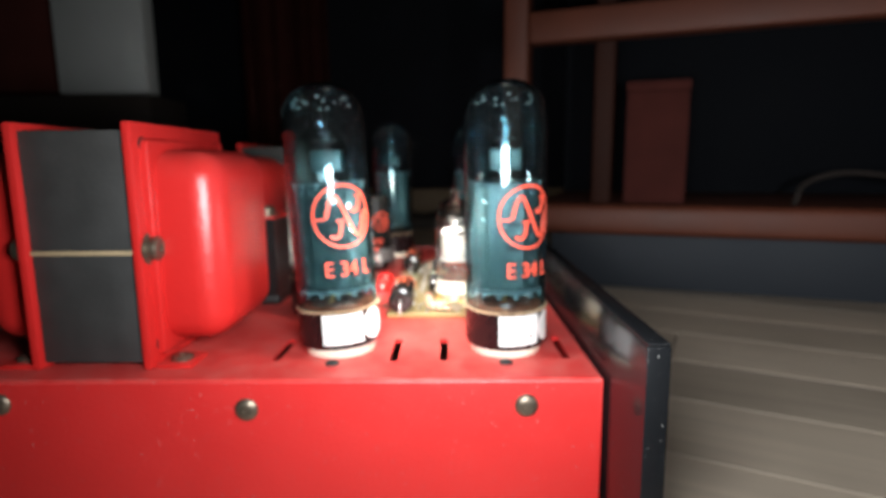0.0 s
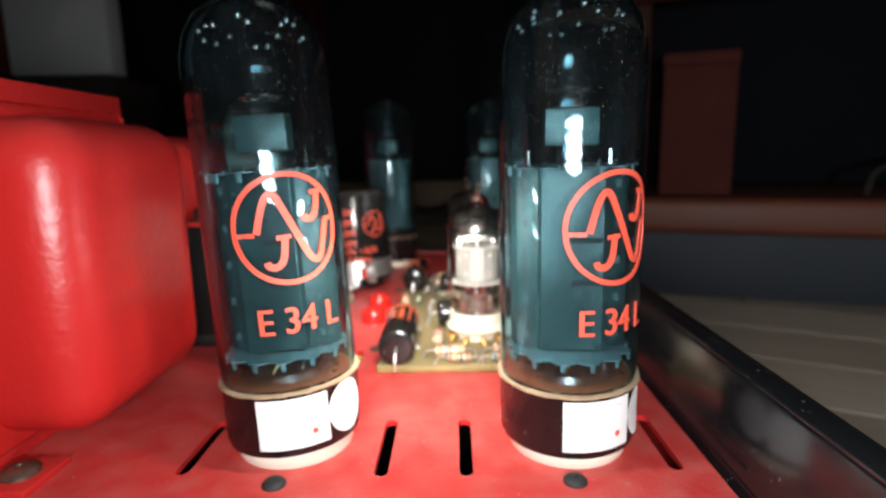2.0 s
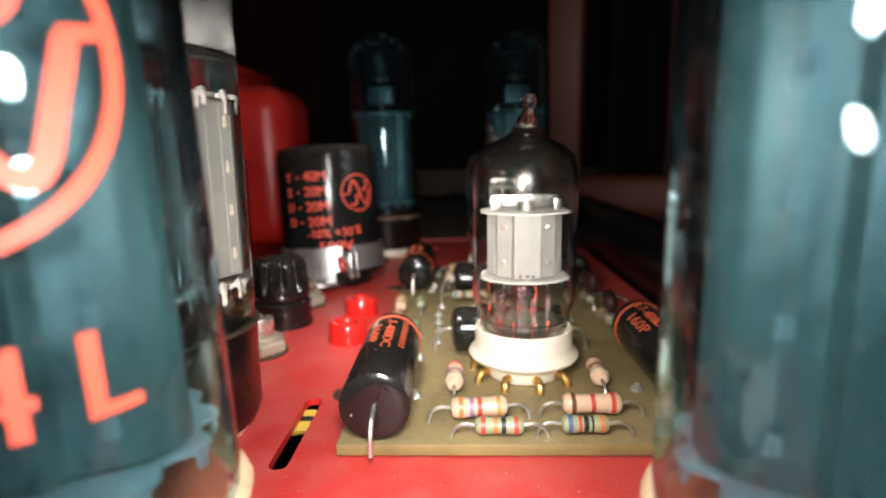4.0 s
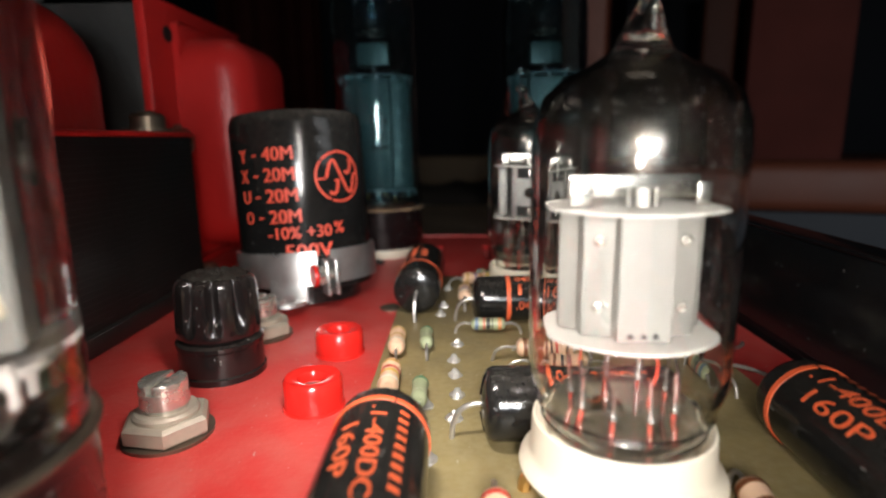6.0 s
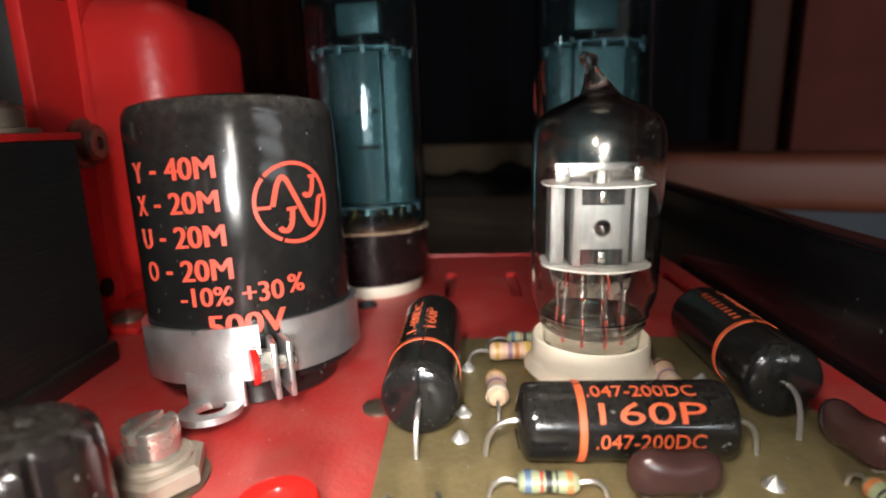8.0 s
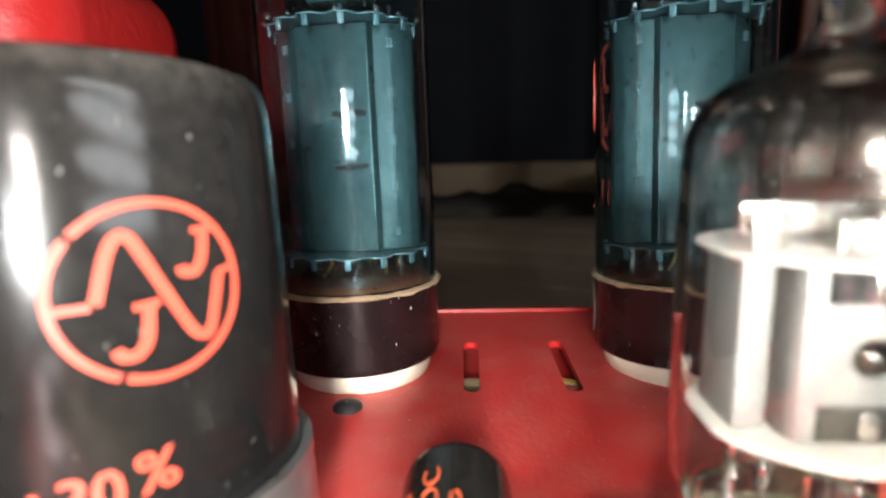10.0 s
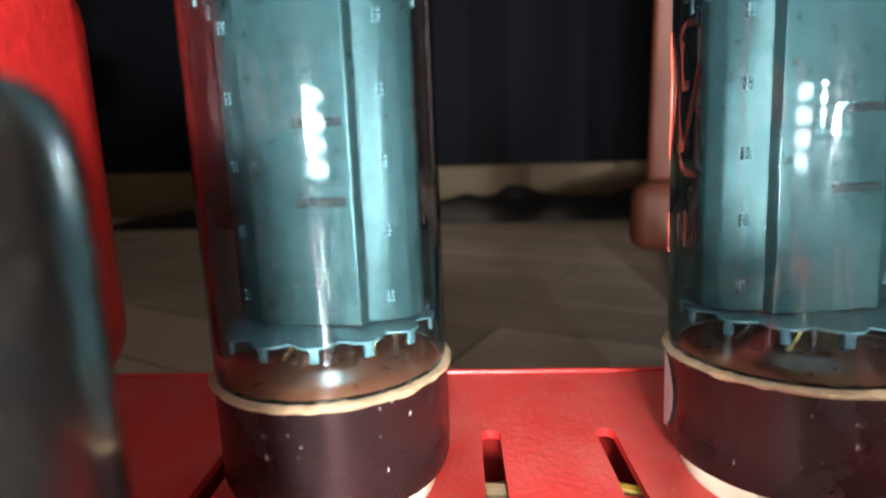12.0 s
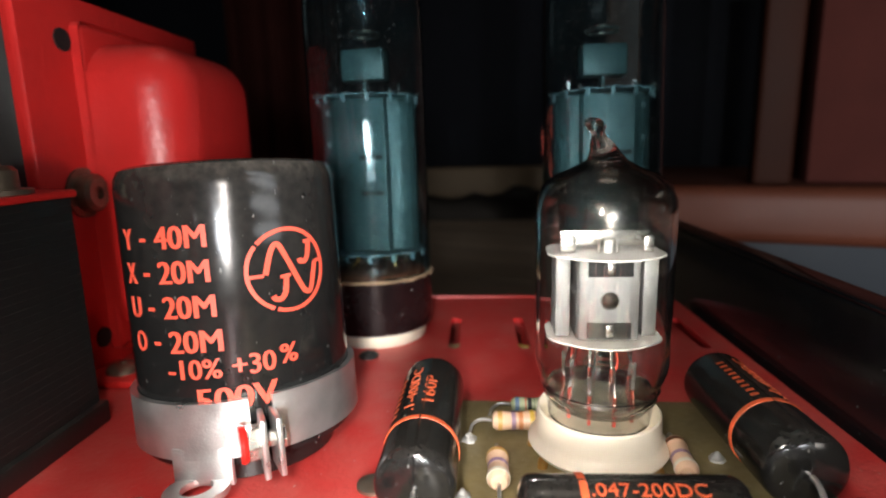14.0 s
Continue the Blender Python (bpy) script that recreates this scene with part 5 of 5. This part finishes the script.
def slotted_stud(x, y, rz):
    e = thing("slotted_stud", x, y, DECK, "dull steel slotted stud with hexagon nut and washer", "stud", "slotted studs", rz=rz)
    part("washer", lathe([(0, 0), (0.0069, 0), (0.0070, 0.0006), (0.002, 0.0008)], 32), BRONZE, e)
    nut = joined(lathe([(0.0066, 0.0008), (0.0069, 0.0012), (0.0069, 0.0032), (0.0062, 0.0038), (0.0028, 0.0038)], 6), lathe([(0.0050, 0.0037), (0.0050, 0.0044), (0.0046, 0.0048), (0.0030, 0.0048)], 28))
    part("nut", nut, DUSTY_STEEL, e, "worn hexagon nut", sharp=0.4)
    part("shaft", joined(lathe([(0.0034, 0.0036), (0.0034, 0.0052), (0.0037, 0.0056), (0.0037, 0.0082)], 28), *[prism([(0.0036 * math.sin(a) if abs(math.sin(a)) > 0.14 else sg * 0.0005, 0.0036 * math.cos(a)) for a in (sg * (0.14 + 2.86 * k / 14) for k in range(15))][::-sg], 0.0070, 0.0097, 0.0003) for sg in (1, -1)], lathe([(0.0037, 0.0082), (0, 0.0082)], 28)), STEEL, e, "slotted shaft end")
    return e


slotted_stud(-0.0616, 0.3137, -8)
slotted_stud(-0.0622, 0.3592, -10)


# ---- transformers ----
def bell(x0, x1, y0, y1, z0, z1, r, seg=6):
    """A drawn cover, closed at x1, with large round edges there."""
    bm = rbox(x0, x1, y0, y1, z0, z1, 0)
    far = [e for e in bm.edges if all(abs(v.co.x - x1) < 1e-6 for v in e.verts)]
    lon = [e for e in bm.edges if abs(e.verts[0].co.x - e.verts[1].co.x) > 1e-6]
    bmesh.ops.bevel(bm, geom=far + lon, offset=r, segments=seg, affect="EDGES", profile=0.5)
    return bm


def output_transformer(dy, inset):
    e = thing("output_transformer", -0.115, 0.24 + dy, DECK, "output transformer with red end bells and black laminations", "transformer", "output transformers")
    off = Matrix.Translation((0.115, -0.24, -DECK))

    def tp(name, bm, mat, label="", parent=None, sharp=0.6):
        return part(name, bm, mat, parent or e, label, off if parent is None else None, sharp)

    tp("iron_core", rbox(-0.1560, -0.1165, 0.2010, 0.2745, 0.0775, 0.1655, 0.0004), BLACK_IRON, "black iron core of stacked plates")
    tp("paper_strip", rbox(-0.1558, -0.1168, 0.2002, 0.2009, 0.1195, 0.1212, 0.0002), PAPER, "tan paper edge across the stack")
    for x0, x1, side in ((-0.1165, -0.1130, 1), (-0.1595, -0.1560, -1)):
        fl = tp("flange", rbox(x0, x1, 0.1985, 0.2765, 0.0752, 0.1685, 0.0008), RED_BELL, "flat red flange with corner holes")
        xo = x1 if side > 0 else x0
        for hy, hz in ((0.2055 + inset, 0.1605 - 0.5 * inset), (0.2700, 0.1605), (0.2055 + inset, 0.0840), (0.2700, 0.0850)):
            # no hole is cut: a near-black disc carries its shade
            tp("corner_hole", moved(lathe([(0, 0.0003), (0.0014, 0.0003), (0.0026, 0.0004), (0.0027, 0)], 16), pose(xo, hy, hz, 0, 90 * side, 0)), OPENING_SHADE, "dark disc for the shade in a screw hole", fl)
        for hy in (0.2045 + 1.2 * inset, 0.2705):
            tp("bolt", moved(lathe([(0.0062, 0), (0.0062, 0.0006), (0.0046, 0.0008), (0.0046, 0.0034), (0.0036, 0.0042), (0.0016, 0.0042), (0.0014, 0.0034), (0, 0.0034)], 20), pose(xo, hy, 0.1215, 0, 90 * side, 0)), BRONZE, "worn steel bolt with washer")
        ft = tp("foot_tab", rbox(xo if side > 0 else xo - 0.014, xo + 0.014 if side > 0 else xo, 0.2000, 0.2150, 0.0750, 0.0768, 0.0005), RED_BELL, "bent red mounting tab", fl)
        tp("foot_screw", moved(pan_head(0.0042, 0.002), Matrix.Translation((xo + 0.0075 * side, 0.2072, 0.0768))), BRONZE, "steel screw in the tab")
    b1 = bell(-0.1130, -0.0868 - 0.2 * inset, 0.2075 + 1.2 * inset, 0.2690 - 0.5 * inset, 0.0825, 0.1585, 0.012)
    tp("end_bell", joined(b1, rbox(-0.1132, -0.1105, 0.2035 + 1.8 * inset, 0.2730, 0.0790, 0.1625, 0.0025, 3)), RED_BELL, "rounded red end bell", sharp=0.5)
    b2 = moved(bell(-0.1130, -0.0868, 0.2075, 0.2690, 0.0825, 0.1585, 0.012), Matrix.Translation((-0.2725, 0, 0)) @ Matrix.Diagonal((-1, 1, 1, 1)))
    tp("end_bell", b2, RED_BELL, "rounded red end bell", sharp=0.5)
    return e


output_transformer(-0.0042, 0.0)
output_transformer(0.2165, 0.006)

pt = thing("power_transformer", -0.133, 0.347, DECK, "power transformer with black laminations under a red cover", "transformer")
PO = Matrix.Translation((0.1305, -0.347, -DECK))
core = part("iron_core", rbox(-0.1757, -0.0928, 0.2933, 0.4002, 0.0800, 0.1228, 0), BLACK_COVER, pt, "black core of thin stacked plates", PO)
plate = None
for k in range(28):
    mm = Matrix.Translation((0, 0, 0.00152 * k))
    plate = part("plate", rbox(-0.17578, -0.09272, 0.29322, 0.40028, 0.0803, 0.08174, 0.00006, 1), BLACK_COVER, core, "", mm) if plate is None else shared("plate", plate, mm, core)
part("base_flange", rbox(-0.1770, -0.0915, 0.2920, 0.4015, 0.0752, 0.0800, 0.0006), BLACK_COVER, pt, "black base flange", PO)
part("cover_plate", rbox(-0.1768, -0.0917, 0.2922, 0.4012, 0.1228, 0.1243, 0.0005), RED_BELL, pt, "thin red cover plate", PO)
cov = moved(bell(0.0, 0.034, -0.046, 0.046, -0.034, 0.034, 0.020), Matrix.Translation((-0.1385, 0.347, 0.1240)) @ Matrix.Rotation(radians(-90), 4, "Y"))
part("end_bell", cov, RED_BELL, pt, "rounded red top cover", PO, sharp=0.5)
for bx in (-0.0988, -0.168):
    for by in (0.3015, 0.3890):
        part("bolt", moved(lathe([(0.0066, 0), (0.0066, 0.0009), (0.0046, 0.001), (0.0046, 0.0042), (0.0038, 0.005), (0.0024, 0.005), (0.0022, 0.0056), (0, 0.0057)], 20), Matrix.Translation((bx, by, 0.1243))), BRONZE, pt, "steel nut on a stud", PO)

# ---- furniture behind ----
cab = thing("glazed_cabinet", 0.055, 0.648, 0.0, "red-brown wooden cabinet frame with dark panels", "cabinet", rz=-19)


def cb(name, x0, x1, y0, y1, z0, z1, mat, label="", bevel=0.003):
    return part(name, rbox(x0, x1, y0, y1, z0, z1, bevel, 3), mat, cab, label)


cb("bottom_rail", 0.0, 1.3, 0.0, 0.030, 0.071, 0.1045, WOOD_RED, "rounded red-brown bottom rail", 0.008)
cb("post", 0.007, 0.0355, 0.012, 0.045, 0.1045, 0.9, WOOD_RED, "red-brown upright post")
cb("top_rail", 0.0355, 1.3, 0.014, 0.040, 0.286, 0.320, WOOD_RED, "red-brown upper rail")
cb("inner_post", 0.103, 0.128, 0.10, 0.13, 0.098, 0.9, WOOD_SHADED, "inner upright")
cb("shelf", 0.03, 1.3, 0.03, 0.40, 0.085, 0.098, WOOD_RED, "cabinet shelf")
cb("back_panel", 0.03, 1.3, 0.40, 0.41, 0.06, 0.9, BACK_SHADED, "back panel darkened for the dim inside", 0.001)
cb("kick_panel", 0.06, 1.3, 0.055, 0.065, 0.0, 0.085, PLINTH, "blue-black panel under the rail", 0.001)
box = thing("storage_box", 0.232, 0.725, 0.098, "dull brown box standing on the cabinet shelf", "box", rz=-19)
part("body", rbox(0.0, 0.075, 0.0, 0.06, 0.0, 0.142, 0.002), CURTAIN, box)
part("lid", rbox(-0.001, 0.076, -0.001, 0.061, 0.142, 0.155, 0.002), CURTAIN, box, "dull brown lid")
tagged(part("shelf_cable", sweep([(v.x, v.y, v.z) for v in arc([(0.405, 0.64, 0.100), (0.42, 0.645, 0.125), (0.46, 0.635, 0.137), (0.52, 0.62, 0.128), (0.56, 0.60, 0.103)], 8)], 0.003, 8), TAUPE), "thin brown cable looped on the cabinet shelf", "cable")
pale = thing("pale_cupboard", -0.42, 0.72, 0.0, "pale grey cupboard side above a taupe shelf", "cupboard")
part("panel", rbox(-0.08, 0.035, 0.0, 0.03, 0.245, 0.75, 0.002), PALE_PANEL, pale, "pale grey painted panel")
part("shelf", rbox(-0.35, 0.037, -0.004, 0.10, 0.19, 0.243, 0.003), TAUPE, pale, "taupe shelf edge")
part("leg", rbox(-0.30, -0.25, 0.02, 0.07, 0.0, 0.19, 0.003), TAUPE, pale)
part("leg", rbox(-0.02, 0.03, 0.02, 0.07, 0.0, 0.19, 0.003), TAUPE, pale)
part("frame", rbox(-0.35, -0.10, 0.02, 0.05, 0.25, 0.75, 0.003), CURTAIN, pale, "dark framed panel")
# hanging cloth and far things
bm = bmesh.new()
rows = []
for k in range(41):
    s = k / 40
    x, y = -0.52 + 0.22 * s, 1.45 + 0.02 * math.sin(s * 24) + 0.008 * math.sin(s * 57)
    rows.append([bm.verts.new((x, y + dy, z)) for dy, z in ((0, 0.0), (0, 1.5), (0.004, 1.5), (0.004, 0.0))])
for a, b in zip(rows, rows[1:]):
    for k in range(4):
        bm.faces.new((a[k], b[k], b[(k + 1) % 4], a[(k + 1) % 4]))
tagged(part("curtain", bm, CURTAIN), "dark red hanging curtain in soft folds", "curtain")
tagged(part("skirting_board", rbox(-0.9, 0.9, 1.42, 1.45, 0.0, 0.085, 0.004), material("tan_skirting", (0.3, 0.21, 0.12), 0.6, spread=0.35, scale=6, bump=0.1)), "tan skirting board along the floor", "skirting board")
rng = random.Random(11)
heap = bmesh.new()
bmesh.ops.create_grid(heap, x_segments=70, y_segments=10, size=0.5)
for v in heap.verts:
    px, py = v.co.x, v.co.y
    edge = max(0.0, 1 - (2 * py) ** 2) * max(0.0, 1 - (2 * px) ** 4)
    hgt = edge * (0.025 + 0.05 * abs(noise.noise(Vector((px * 5, py * 2, 3.1)))) + 0.02 * noise.noise(Vector((px * 22, py * 6, 1.7))))
    v.co = Vector((px * 1.3, 1.31 + py * 0.12, max(0.0, hgt)))
tagged(part("black_cloth", heap, BLACK_COVER, sharp=3), "crumpled black cloth lying on the boards", "cloth")

# ---- floor boards ----
W = 0.0748
deg = Matrix.Rotation(radians(-27), 4, "Z")
brd = rbox(-0.45, 0.45, -W / 2 + 0.0007, W / 2 - 0.0007, -0.012, 0.0, 0.0003, 1)
base = None
for r in range(-22, 26):
    for c in range(-2, 3):
        p = deg @ Vector((0.9015 * c + 0.31 * (r % 3) - 0.2, 0.3649 - W / 2 + W * r, 0))
        if -1.59 < p.x < 1.79 and -1.28 < p.y < 1.69:
            mm = Matrix.Translation(p) @ deg
            base = part("board", brd, BOARDS, floor, "", mm) if base is None else shared("board", base, mm, floor)


# light passes the bulbs
for ob in bpy.data.objects:
    if ob.name.startswith("glass_envelope"):
        ob.visible_shadow = False
